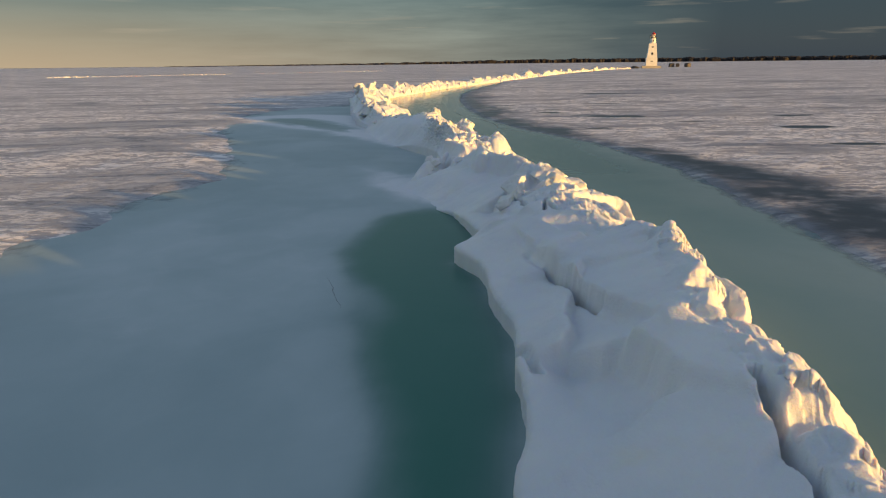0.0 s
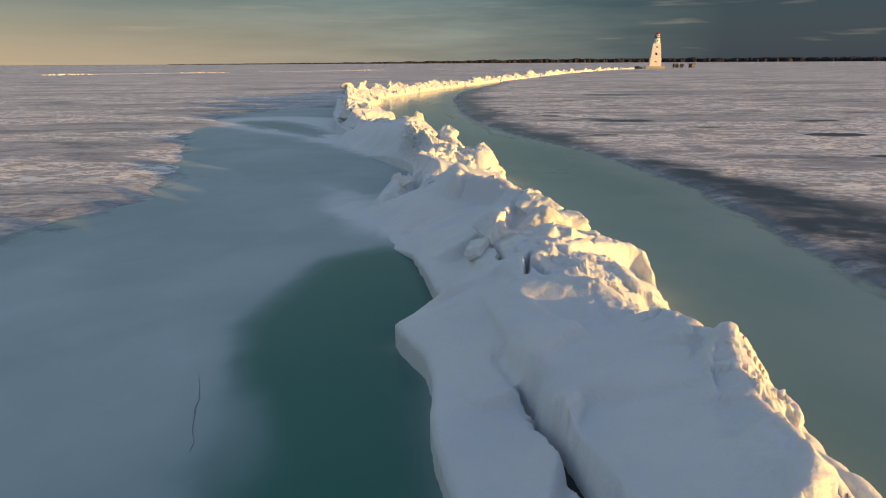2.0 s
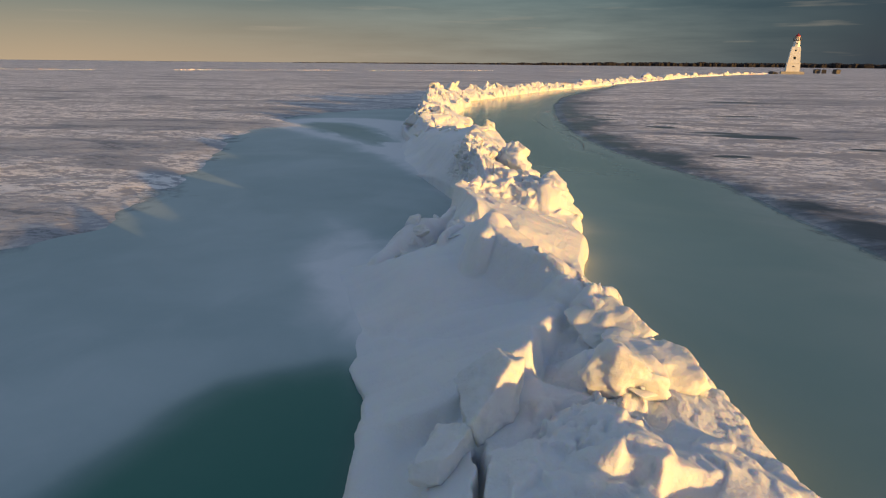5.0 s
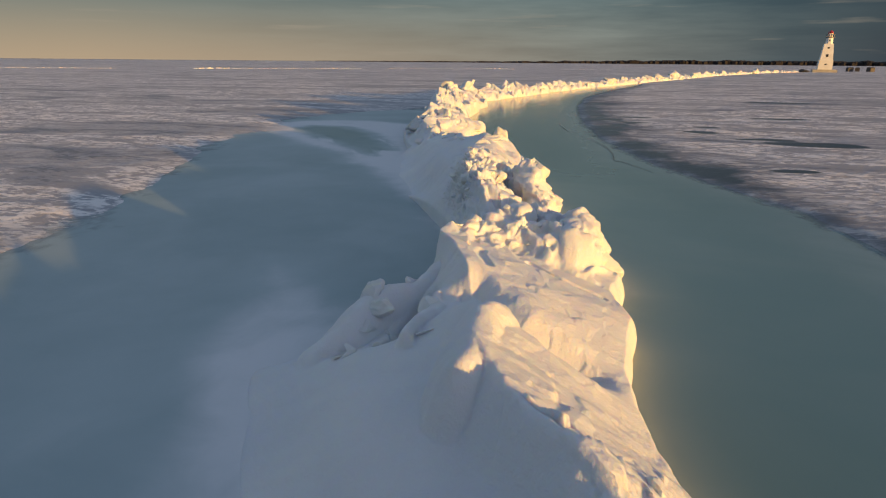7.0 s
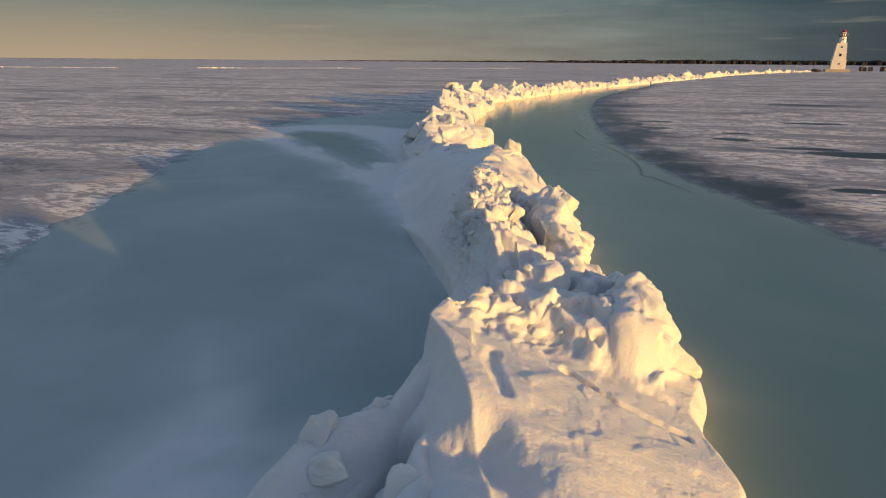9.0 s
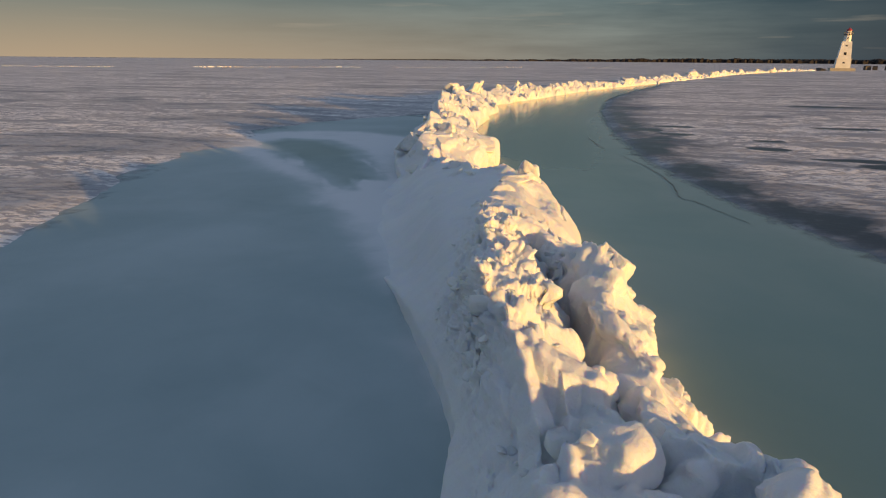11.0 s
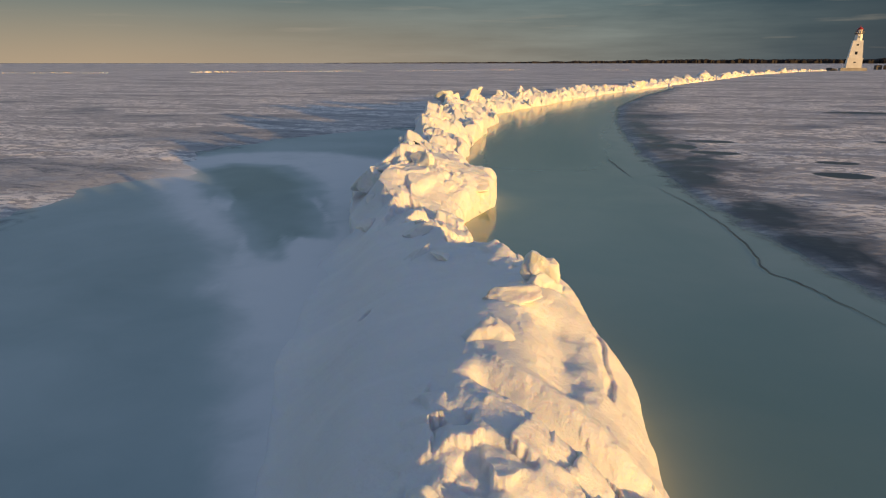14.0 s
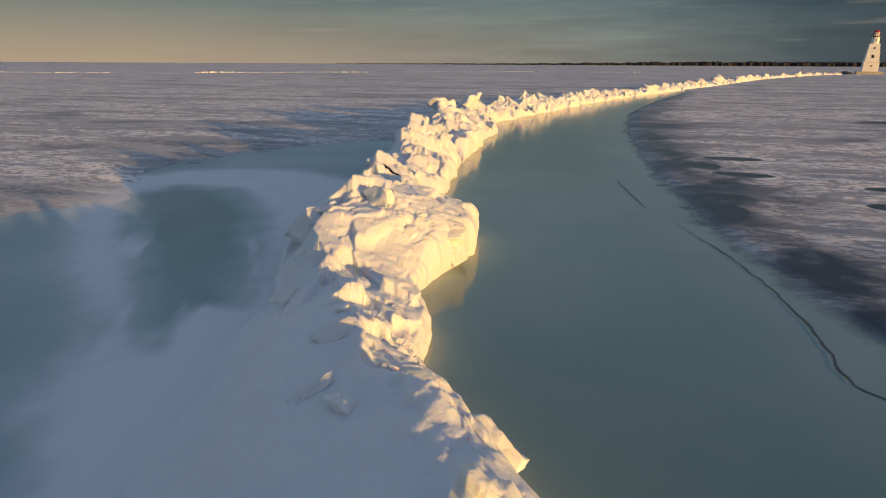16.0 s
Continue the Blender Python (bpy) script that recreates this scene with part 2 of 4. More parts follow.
CREST = line((-8, 2.3), (2, 2.2), (4, 2.45), (5.5, 2.6), (7.3, 2.75), (8.2, 2.35), (8.9, 2.1), (9.4, 1.95), (10.0, 1.75), (10.6, 1.80), (11.3, 1.95),
             (12.4, 2.1), (13.0, 1.85), (13.6, 1.34), (14.2, 1.0), (14.7, 1.0), (15.4, 0.85), (16.0, 0.66), (16.65, 0.38), (17.2, 0.02), (17.5, 0.45), (17.9, 0.52), (18.4, 0.42), (18.8, 0.25), (19.2, 0.08),
             (19.7, -0.1), (20.8, -0.36), (21.6, -0.30), (22.5, -0.46), (23.3, -0.46), (24.1, -0.54), (24.6, -0.40), (25.15, -0.2), (25.9, -0.75), (26.85, -1.6), (28.6, -2.6), (29.4, -3.25), (30.5, -3.25), (33, -4.0), (41, -5.3), (49, -6.3), (57, -5.6), (66, -3.2), (79, 0.6), (102, 9.0), (135, 21.0), (231, 60.3), (262, 79))
RIGHT = line((-8, 3.0), (3, 2.92), (4.4, 3.0), (4.85, 2.74), (5.3, 2.98), (7, 3.2), (7.9, 2.82), (9.1, 3.30), (10.4, 3.38), (11.5, 3.2), (12.3, 2.98), (14, 2.42), (15.3, 2.2), (16.3, 2.3),
             (17, 2.15), (17.8, 2.30), (18.8, 2.10), (19.4, 1.76), (20.1, 1.45), (20.8, 1.36), (22.0, 1.32), (22.5, 1.0), (23.3, 0.76), (24.5, 0.70), (25.2, 0.45), (25.8, 0.0), (26.3, -0.25), (26.9, -0.72), (27.6, -1.25),
             (28.5, -1.47), (29.7, -1.98), (30.2, -1.9), (31.5, -1.6), (32.4, -1.75), (34.7, -3.0), (36.5, -3.3), (41, -3.75), (49, -4.4), (52, -5.3), (58, -3.9), (66, -1.9), (79, 1.7), (102, 10.1), (135, 22.1), (165, 32.3), (231, 61.2), (262, 80))
TOP = line((-8, 0.9), (2, 0.85), (5, 0.88), (7.3, 0.92), (7.9, 0.72), (8.6, 0.80), (10, 0.78), (11.2, 0.72), (12.4, 0.70), (13.3, 0.92), (14.2, 1.0), (15, 0.88), (16.2, 0.82), (17.2, 0.82), (18, 0.92),
           (18.6, 1.02), (19.2, 1.10), (19.8, 1.10), (20.8, 0.98), (22.5, 0.98), (24.1, 0.98), (25.1, 0.90), (25.9, 0.86), (26.85, 0.72), (28.2, 0.58), (29.0, 0.65), (29.8, 0.92), (31, 1.0), (34, 0.85), (38, 0.95), (50, 0.95), (60, 0.7), (80, 0.55), (120, 0.55), (231, 0.5), (262, 0.3))
EDGE = line((-8, 0.25), (9.0, 0.26), (11, 0.18), (12.0, 0.05), (12.6, -0.06), (16.5, -0.06), (17.3, 0.08), (18.5, 0.25), (20, 0.30), (21, 0.24), (21.8, 0.10), (22.5, -0.03), (23.2, -0.06), (27, -0.06), (28.5, 0.15), (31, 0.45), (36, 0.3), (60, 0.3), (262, 0.2))
WATERLINE = line((-8, 0.4), (8, 0.45), (9, 0.32), (12, 0.35), (14, 0.22), (17, 0.30), (22, 0.35), (24, 0.25), (26, 0.2), (28, 0.25), (29.6, 0.3), (30.3, 0.58), (32.2, 0.58), (34, 0.42), (55, 0.35), (70, 0.18), (262, 0.12))
RUBBLE = line((-8, 0.35), (4, 0.26), (5.2, 0.30), (7.3, 0.30), (8.0, 0.16), (9.0, 0.35), (10.3, 0.50), (10.9, 0.60), (12.6, 0.65), (13.2, 0.20), (13.7, 0.05), (17.0, 0.04), (17.5, 0.7), (18, 0.85), (21.4, 0.9), (22.0, 0.38), (22.4, 0.14), (22.8, 0.04),
              (25.2, 0.06), (25.8, 0.5), (27.5, 0.35), (28.8, 0.38), (29.6, 0.26), (32.0, 0.26), (34, 0.6), (60, 0.8), (262, 1.0))
CHANNEL = line((-8, 6.2), (8, 6.4), (17, 6.7), (23, 5.7), (28, 3.7), (31, 2.9), (35, 2.2), (40, 1.7), (51, 1.4), (62, 2.0), (75, 4.4), (90, 8.2), (100, 10.2), (104, 9.0))
WETBAND = line((-8, 11.0), (14, 9.8), (21, 7.6), (26, 6.3), (31, 5.0), (37, 4.2), (42, 3.8), (46, 3.6), (58, 3.8), (75, 6.2), (90, 9.5), (104, 9.5))
LAGOON = line((-8, -7.4), (5, -7.4), (12, -7.8), (15, -6.8), (17, -6.9), (20, -7.5), (24, -9.0), (28, -10.8), (33, -12.2), (37, -12.6), (41, -11.8), (46, -9.6), (50, -9))

RNG = np.random.RandomState(7)
TABLE = RNG.rand(64, 64, 5)


def plates(x, y, cell, shift, lift, tilt):
    """Broken plates: each cell has a height and a lean of its own."""
    gx, gy = x / cell + shift, y / cell + shift * 1.7
    ix, iy = np.floor(gx).astype(int), np.floor(gy).astype(int)
    best = np.full(x.shape, 1e9)
    out = np.zeros(x.shape)
    for ox in (-1, 0, 1):
        for oy in (-1, 0, 1):
            t = TABLE[(ix + ox) % 64, (iy + oy) % 64]
            ddx, ddy = gx - (ix + ox + t[..., 0]), gy - (iy + oy + t[..., 1])
            d = ddx ** 2 + ddy ** 2
            h = lift * (t[..., 2] - 0.5) + tilt * cell * (ddx * (t[..., 3] - 0.5) + ddy * (t[..., 4] - 0.5)) * 2
            near = d < best
            best, out = np.where(near, d, best), np.where(near, h, out)
    return out


def waves(x, y, scale, shift, octaves=4):
    """Smooth value noise in numpy, -1 to 1."""
    total, amp = np.zeros(np.broadcast(x, y).shape), 1.0
    for k in range(octaves):
        gx, gy = x / scale + shift + 5.3 * k, y / scale + shift * 2.1 + 3.1 * k
        ix, iy = np.floor(gx).astype(int), np.floor(gy).astype(int)
        fx, fy = gx - ix, gy - iy
        fx, fy = fx * fx * (3 - 2 * fx), fy * fy * (3 - 2 * fy)
        v = TABLE[..., k % 5]
        a = v[ix % 64, iy % 64] * (1 - fx) + v[(ix + 1) % 64, iy % 64] * fx
        b = v[ix % 64, (iy + 1) % 64] * (1 - fx) + v[(ix + 1) % 64, (iy + 1) % 64] * fx
        total, amp, scale = total + amp * (2 * (a * (1 - fy) + b * fy) - 1), amp * 0.5, scale * 0.47
    return total * 0.6


def step(v, lo, hi):
    t = np.clip((v - lo) / (hi - lo), 0, 1)
    return t * t * (3 - 2 * t)


def grid_mesh(name, X, Y, Z, material, flags=None):
    """A smooth sheet from arrays of rows and columns."""
    r, c = X.shape
    co = np.stack([X, Y, Z], -1).reshape(-1, 3)
    k = np.arange(r * c).reshape(r, c)
    f = np.stack([k[:-1, :-1], k[:-1, 1:], k[1:, 1:], k[1:, :-1]], -1).reshape(-1, 4)
    me = bpy.data.meshes.new(name)
    me.vertices.add(len(co)), me.loops.add(f.size), me.polygons.add(len(f))
    me.vertices.foreach_set("co", co.ravel())
    me.loops.foreach_set("vertex_index", f.ravel())
    me.polygons.foreach_set("loop_start", np.arange(len(f)) * 4)
    me.polygons.foreach_set("use_smooth", np.ones(len(f), bool))
    for key, values in (flags or {}).items():
        at = me.attributes.new(key, "FLOAT", "POINT")
        at.data.foreach_set("value", values.astype(np.float32).ravel())
    me.update()
    me.materials.append(material)
    return me


def part(name, bm, material, parent, label=""):
    """Links a bmesh as one mesh under a thing or a part."""
    me = bpy.data.meshes.new(name)
    bm.to_mesh(me)
    bm.free()
    me.materials.append(material)
    ob = new(name, me)
    ob.parent = parent
    return tagged(ob, label) if label else ob


# ---- ground: one sheet of lake ice to the horizon ----
def spaced(near_lo, near_hi, pitch, far_lo, far_hi, growth):
    mid = list(np.arange(near_lo, near_hi + 1e-6, pitch))
    d, lo, hi = pitch, [near_lo], [near_hi]
    while lo[-1] > far_lo:
        d *= growth
        lo.append(lo[-1] - d)
    d = pitch
    while hi[-1] < far_hi:
        d *= growth
        hi.append(hi[-1] + d)
    return np.array(lo[:0:-1] + mid + hi[1:])


def drift_height(x, y):
    """Long soft snow arms that run off the ridge."""
    z = np.zeros(x.shape)
    z = np.maximum(z, 0.10 * np.exp(-((x + 9.5) / 2.0) ** 2 - ((y - 33.5) / 1.6) ** 2))
    return z


gx = spaced(-32, 26, 0.17, -4400, 4400, 1.14)
gy = spaced(-9, 80, 0.20, -4400, 4600, 1.12)
GX, GY = np.meshgrid(gx, gy)
calm = np.exp(-(np.maximum(np.hypot(GX, GY - 25) - 45, 0) / 25) ** 2)
wig = waves(GX * 0.3, GY, 2.4, 3.0)
lag = step(GX, LAGOON(GY) - 0.5 + 0.9 * wig, LAGOON(GY) + 4.0 + 0.9 * wig) * step(LEFT(GY) + 1.0 - GX, 0, 0.3) * step(GY, -9, -8) * (1 - step(GY, 40, 50))
chan = step(CHANNEL(GY) - GX, -0.6 + 0.2 * wig, 0.9 + 0.2 * wig) * step(GX - LEFT(GY), 0.4, 1.2) * (1 - step(GY, 92, 103))
relief = 0.028 * waves(GX * 0.6, GY, 1.1, 8.0) + 0.03 * waves(GX * 0.5, GY, 4.5, 1.0)
pool = np.maximum(lag, chan)
GZ = relief * calm * (1 - pool) ** 2 + 0.012 - 0.22 * pool + drift_height(GX, GY) * (1 + 0.12 * waves(GX, GY, 1.2, 2.0))
wander = waves(GX, GY * 0.7, 2.2, 9.0)
wet = step(GX, CHANNEL(GY) - 0.6, CHANNEL(GY) + 1.0) * (1 - step(GX + 0.9 * wander, WETBAND(GY) - 1.6, WETBAND(GY) + 1.0)) * (1 - step(GY, 85, 104)) * np.interp(GY, (5, 20, 28, 36, 46, 60), (0.55, 0.8, 1.0, 1.0, 0.75, 0.5))
frost = 0.5 * step(GX, CHANNEL(GY) - 2, CHANNEL(GY) - 1) * (1 - step(GX + 0.4 * wander, CHANNEL(GY) - 0.6, CHANNEL(GY) + 0.5)) * (1 - step(GY, 85, 104))


def patch(cx, cy, rx, ry):
    return np.exp(-(((GX - cx + 0.25 * wig) / rx) ** 2 + ((GY - cy + 0.3 * wig) / ry) ** 2) ** 1.3)


dark = patch(9.6, 33.6, 1.9, 0.9) + patch(8.2, 34.9, 1.3, 0.35) + patch(16.5, 27.4, 1.4, 0.7) + patch(6.5, 36.8, 0.8, 0.5) + patch(4.3, 43.2, 1.0, 0.45) + patch(3.3, 41.6, 0.45, 0.8)
dark = np.clip(dark + patch(4.1, 40.2, 0.9, 0.45) + patch(11.6, 44.6, 1.6, 0.5) + patch(7.2, 27.6, 0.7, 0.25) + patch(14.9, 21.6, 1.2, 0.35) + patch(15.5, 59, 2.6, 0.8) + patch(7.1, 38.9, 0.7, 0.3) + patch(12.5, 30.5, 0.9, 0.3) + patch(19, 33, 1.2, 0.4) + patch(21, 25, 1.3, 0.4), 0, 1)
ground = tagged(new("ground", grid_mesh("ground", GX, GY, GZ, M_SHEET, {"wet": wet, "frost": frost, "dark": dark, "drift": np.maximum(step(drift_height(GX, GY), 0.02, 0.12), lag ** 2)})), "frozen lake covered with wind-packed snow and bare grey ice", "lake ice", kind="structure")


# ---- melt water beside the ridge ----
def blob(x, y, cx, cy, rx, ry, turn=0.0):
    c, s = math.cos(turn), math.sin(turn)
    u, v = (x - cx) * c + (y - cy) * s, -(x - cx) * s + (y - cy) * c
    return np.exp(-((u / rx) ** 2 + (v / ry) ** 2) ** 1.6)


def away(x, y, pts):
    """Distance from a line of plan points."""
    best = np.full(x.shape, 1e9)
    for (x0, y0), (x1, y1) in zip(pts, pts[1:]):
        ex, ey = x1 - x0, y1 - y0
        t = np.clip(((x - x0) * ex + (y - y0) * ey) / (ex * ex + ey * ey), 0, 1)
        best = np.minimum(best, np.hypot(x - x0 - t * ex, y - y0 - t * ey))
    return best


def area(x, y, pts, blur):
    """1 inside an outline in plan, 0 outside, with a soft rim."""
    ring = pts + pts[:1]
    odd = np.zeros(x.shape, bool)
    for (x0, y0), (x1, y1) in zip(ring, ring[1:]):
        if y0 != y1:
            odd ^= ((y0 > y) != (y1 > y)) & (x < x0 + (y - y0) * (x1 - x0) / (y1 - y0))
    d = away(x, y, ring)
    return step(np.where(odd, d, -d), -blur, blur)


wu, wy = np.linspace(0, 1, 190), np.arange(-9, 50, 0.12)
WU, WY = np.meshgrid(wu, wy)
WX = -15.0 + (0.5 * LEFT(WY) + 0.5 * CREST(WY) + 15.0) * WU
wob = 0.30 * waves(WX, WY, 1.6, 4.0)
veils = waves(WX * 0.8, WY * 0.5, 1.5, 12.0, 4)
# the green pool under the first bank, with a pale foot of sunken ice along the ridge
POOL = [(-0.55, -9), (-0.55, 4.7), (-0.9, 6.2), (-1.3, 8.0), (-1.75, 9.4), (-1.55, 10.7), (-1.1, 11.9), (0.0, 12.8), (0.7, 12.6), (2.0, 11.0), (2.0, -9)]
deep = area(WX + 0.35 * wob, WY, POOL, 0.16) * 0.30 + area(WX + wob, WY, POOL, 0.50) * 0.70
foot_ice = np.exp(-np.maximum(LEFT(WY) - 0.02 + 0.3 * wob - WX, 0) / 0.13) * np.interp(WY, (2, 4, 9, 10), (1, 1, 0.8, 0.3))
sunk = blob(WX + 0.4 * wob, WY, -1.05, 7.4, 0.34, 0.75, 0.5)
deep = np.clip(deep * (1 - 0.40 * foot_ice - 0.35 * sunk), 0, 1)
slush = np.interp(WY, (-9, 8, 13, 17, 30, 40), (0.50, 0.52, 0.52, 0.44, 0.45, 0.50)) + 0.12 * veils
# paler in one patch, darker towards the near left
slush = slush + 0.22 * blob(WX + wob, WY, -4.2, 9.5, 2.2, 3.4) - 0.16 * step(-WX, 2.5, 6.0) * (1 - step(WY, 13, 17))
slush = np.clip(slush, 0.08, 0.6) * (1 - 0.85 * deep) + 0.14 * foot_ice
# drowned snow: the soft bank, the long arm off the ridge, and what lies behind it
SOFT_BANK = [(0.9, 12.5), (0.1, 12.7), (-0.75, 13.5), (-1.6, 15.0), (-2.1, 16.4), (-2.55, 18.0), (-1.6, 17.3), (-0.9, 16.8), (-0.3, 17.0), (0.6, 17.2), (1.2, 14.0)]
ARM = [(-0.3, 19.6), (-0.9, 20.7), (-1.7, 22.4), (-2.5, 23.6), (-3.8, 25.6), (-5.2, 27.3), (-7.8, 29.8), (-11.4, 33.2), (-12.4, 35.0), (-11.0, 37.0), (-8.0, 38.0), (-4.5, 36.0), (-3.0, 30.0), (0.5, 24.0)]
BASIN = [(-9.9, 33.6), (-9.7, 34.9), (-8.3, 35.0), (-6.4, 33.0), (-4.9, 30.8), (-4.0, 28.9), (-3.6, 27.5), (-4.4, 27.5), (-5.0, 28.0), (-6.1, 29.3), (-8.0, 31.6)]
snowy = np.maximum(area(WX + 0.8 * wob, WY, SOFT_BANK, 0.55), area(WX + 1.2 * wob, WY, ARM, 0.70))
snowy = snowy * (0.86 + 0.18 * veils) * np.interp(WY, (12, 14.5, 18, 19, 20), (0.85, 0.88, 0.65, 0.65, 1))
fingers = step(waves(WX * 1.5 + WY * 0.9, WY * 0.30 - WX * 0.2, 0.8, 6.0, 3), -0.25, 0.15)
basin = area(WX + 1.2 * wob, WY, BASIN, 0.65) * np.clip(fingers + step(WY, 29.2, 32.5), 0, 1)
# teal patch far back: pool water with the ridge's shadow painted into it
beyond = blob(WX + wob, WY, -10.2, 43.5, 2.6, 4.6, 0.2)
snowy = np.clip(snowy - 0.80 * np.maximum(basin, beyond), 0, 1)
deep = np.maximum(deep, 0.30 * np.maximum(basin, 0.7 * beyond))
slush = np.clip(np.maximum(slush * (1 - 0.7 * basin), 0) * (1 - snowy) + snowy, 0, 1)
tagged(new("water_lagoon", grid_mesh("water_lagoon", WX, WY, np.full(WX.shape, -0.03), M_WATER,
                      {"deep": deep, "cover": 1.35 * step(WX + 2.2 * wob, LAGOON(WY) - 0.9, LAGOON(WY) + 2.0) * (1 - step(WY, 41, 49)), "slush": slush, "skin": np.ones(WX.shape)})), "smooth slushy melt water, deep green beside the ridge", "water", kind="structure")
wx, wy = np.arange(0, 1.001, 0.0125), np.arange(-9, 104, 0.2)
WU, WY = np.meshgrid(wx, wy)
lo, hi = 0.5 * LEFT(WY) + 0.5 * CREST(WY), CHANNEL(WY) + 0.9
WX = lo + (hi - lo) * WU
sl = step(WX + 0.5 * waves(WX, WY, 2.5, 5.0), CHANNEL(WY) - 2.8, CHANNEL(WY) + 0.3) * 0.22
# Mask of the painted yellow glow, fading out from the ridge's right side.
ridge_glow = 0.50 * np.exp(-np.maximum(WX - RIGHT(WY) - 0.05, 0) / 0.25) * (0.8 + 0.4 * waves(WX, WY, 0.9, 7.0))
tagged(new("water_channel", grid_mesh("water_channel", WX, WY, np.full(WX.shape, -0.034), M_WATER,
                       {"deep": 0.28 * np.ones(WX.shape), "slush": sl, "ridge_glow": np.clip(ridge_glow, 0, 0.8), "cover": 1.3 * step(CHANNEL(WY) + 0.5 - WX, 0.0, 1.1)})), "calm murky green melt water along the ridge", "water", kind="structure")


def ribbon(name, pts, width, z, material, seed):
    """A thin, wandering crack between plan points."""
    rnd = random.Random(seed)
    path = []
    for (x0, y0), (x1, y1) in zip(pts, pts[1:]):
        n = max(2, int(math.hypot(x1 - x0, y1 - y0) / 0.12))
        path += [(x0 + (x1 - x0) * i / n + rnd.uniform(-0.025, 0.025), y0 + (y1 - y0) * i / n) for i in range(n)]
    bm = bmesh.new()
    rows = []
    for i, (x, y) in enumerate(path):
        w = width * rnd.uniform(0.5, 1.2) * min(1.0, 0.15 + 4 * min(i, len(path) - 1 - i) / len(path))
        rows.append([bm.verts.new((x - w, y, z)), bm.verts.new((x, y, z - 0.003)), bm.verts.new((x + w, y, z))])
    for p, q in zip(rows, rows[1:]):
        bm.faces.new((p[0], p[1], q[1], q[0]))
        bm.faces.new((p[1], p[2], q[2], q[1]))
    return tagged(part(name, bm, material, None), "thin dark crack in the slushy ice rim", "crack", kind="structure")


ribbon("ice_crack", [(3.6, 26.6), (2.95, 28.2), (2.66, 28.5), (2.72, 29.8), (2.60, 31.0), (2.30, 32.5), (1.70, 34.5)], 0.015, -0.026, M_CRACK, 1)
ribbon("ice_crack", [(-1.60, 8.3), (-1.40, 7.75), (-1.15, 7.0)], 0.006, -0.028, M_CRACK, 13)
ribbon("ice_crack", [(1.28, 35.5), (0.98, 37.1), (0.72, 38.8)], 0.020, -0.026, M_CRACK, 2)


# ---- the pressure ridge ----
ridge = tagged(new("ice_ridge"), "long pressure ridge of broken, snow-crusted ice slabs on a frozen lake", "ice ridge")


def soft(z, times):
    """Rounds a height field off."""
    for _ in range(times):
        p = np.pad(z, 1, mode="edge")
        z = (p[1:-1, :-2] + 2 * p[1:-1, 1:-1] + p[1:-1, 2:]) / 4
        p = np.pad(z, 1, mode="edge")
        z = (p[:-2, 1:-1] + 2 * p[1:-1, 1:-1] + p[2:, 1:-1]) / 4
    return z


def billow(x, y, scale, shift):
    """Pillowy lumps with sharp creases between them, 0 to 1."""
    return np.abs(waves(x, y, scale, shift, 2)) + 0.5 * np.abs(waves(x, y, scale * 0.43, shift + 9, 2))


FLANK = line((-8, 0.92), (13, 0.92), (14.4, 1.0), (15.2, 1.9), (16.4, 2.2), (17.3, 3.0), (18, 1.3), (20, 0.95), (22, 1.0), (27, 1.0), (29, 1.5), (262, 1.5))
SWOLLEN = line((-8, 0), (12.3, 0), (13.2, 1), (14.4, 1), (15.2, 0), (21.2, 0), (22.4, 1), (27.8, 1), (29.3, 0), (262, 0))
BULGE = line((-8, 1.6), (8.4, 1.6), (9.2, 2.6), (10.6, 2.4), (12, 1.4), (14, 1.1), (17, 1.05), (17.8, 1.4), (18.6, 0.9), (19.8, 0.9), (20.4, 1.2), (22, 1.5), (23, 2.4), (25.3, 2.4), (26, 1.3), (262, 1.4))


def facets(P, cell, shift, lift, tilt):
    """Broken facets in space: each cell has a lift and a lean of its own."""
    G = P / cell + shift
    I = np.floor(G).astype(int)
    best, out = np.full(P.shape[:-1], 1e9), np.zeros(P.shape[:-1])
    for o in np.ndindex(3, 3, 3):
        J = I + np.array(o) - 1
        t = TABLE[(J[..., 0] + 7 * J[..., 2]) % 64, (J[..., 1] + 13 * J[..., 2]) % 64]
        D = G - J - 0.1 - 0.8 * t[..., :3]
        d = (D ** 2).sum(-1)
        h = lift * (t[..., 3] - 0.5) + tilt * ((t[..., 1:4] - 0.5) * D).sum(-1)
        near = d < best
        best, out = np.where(near, d, best), np.where(near, h, out)
    return out * cell


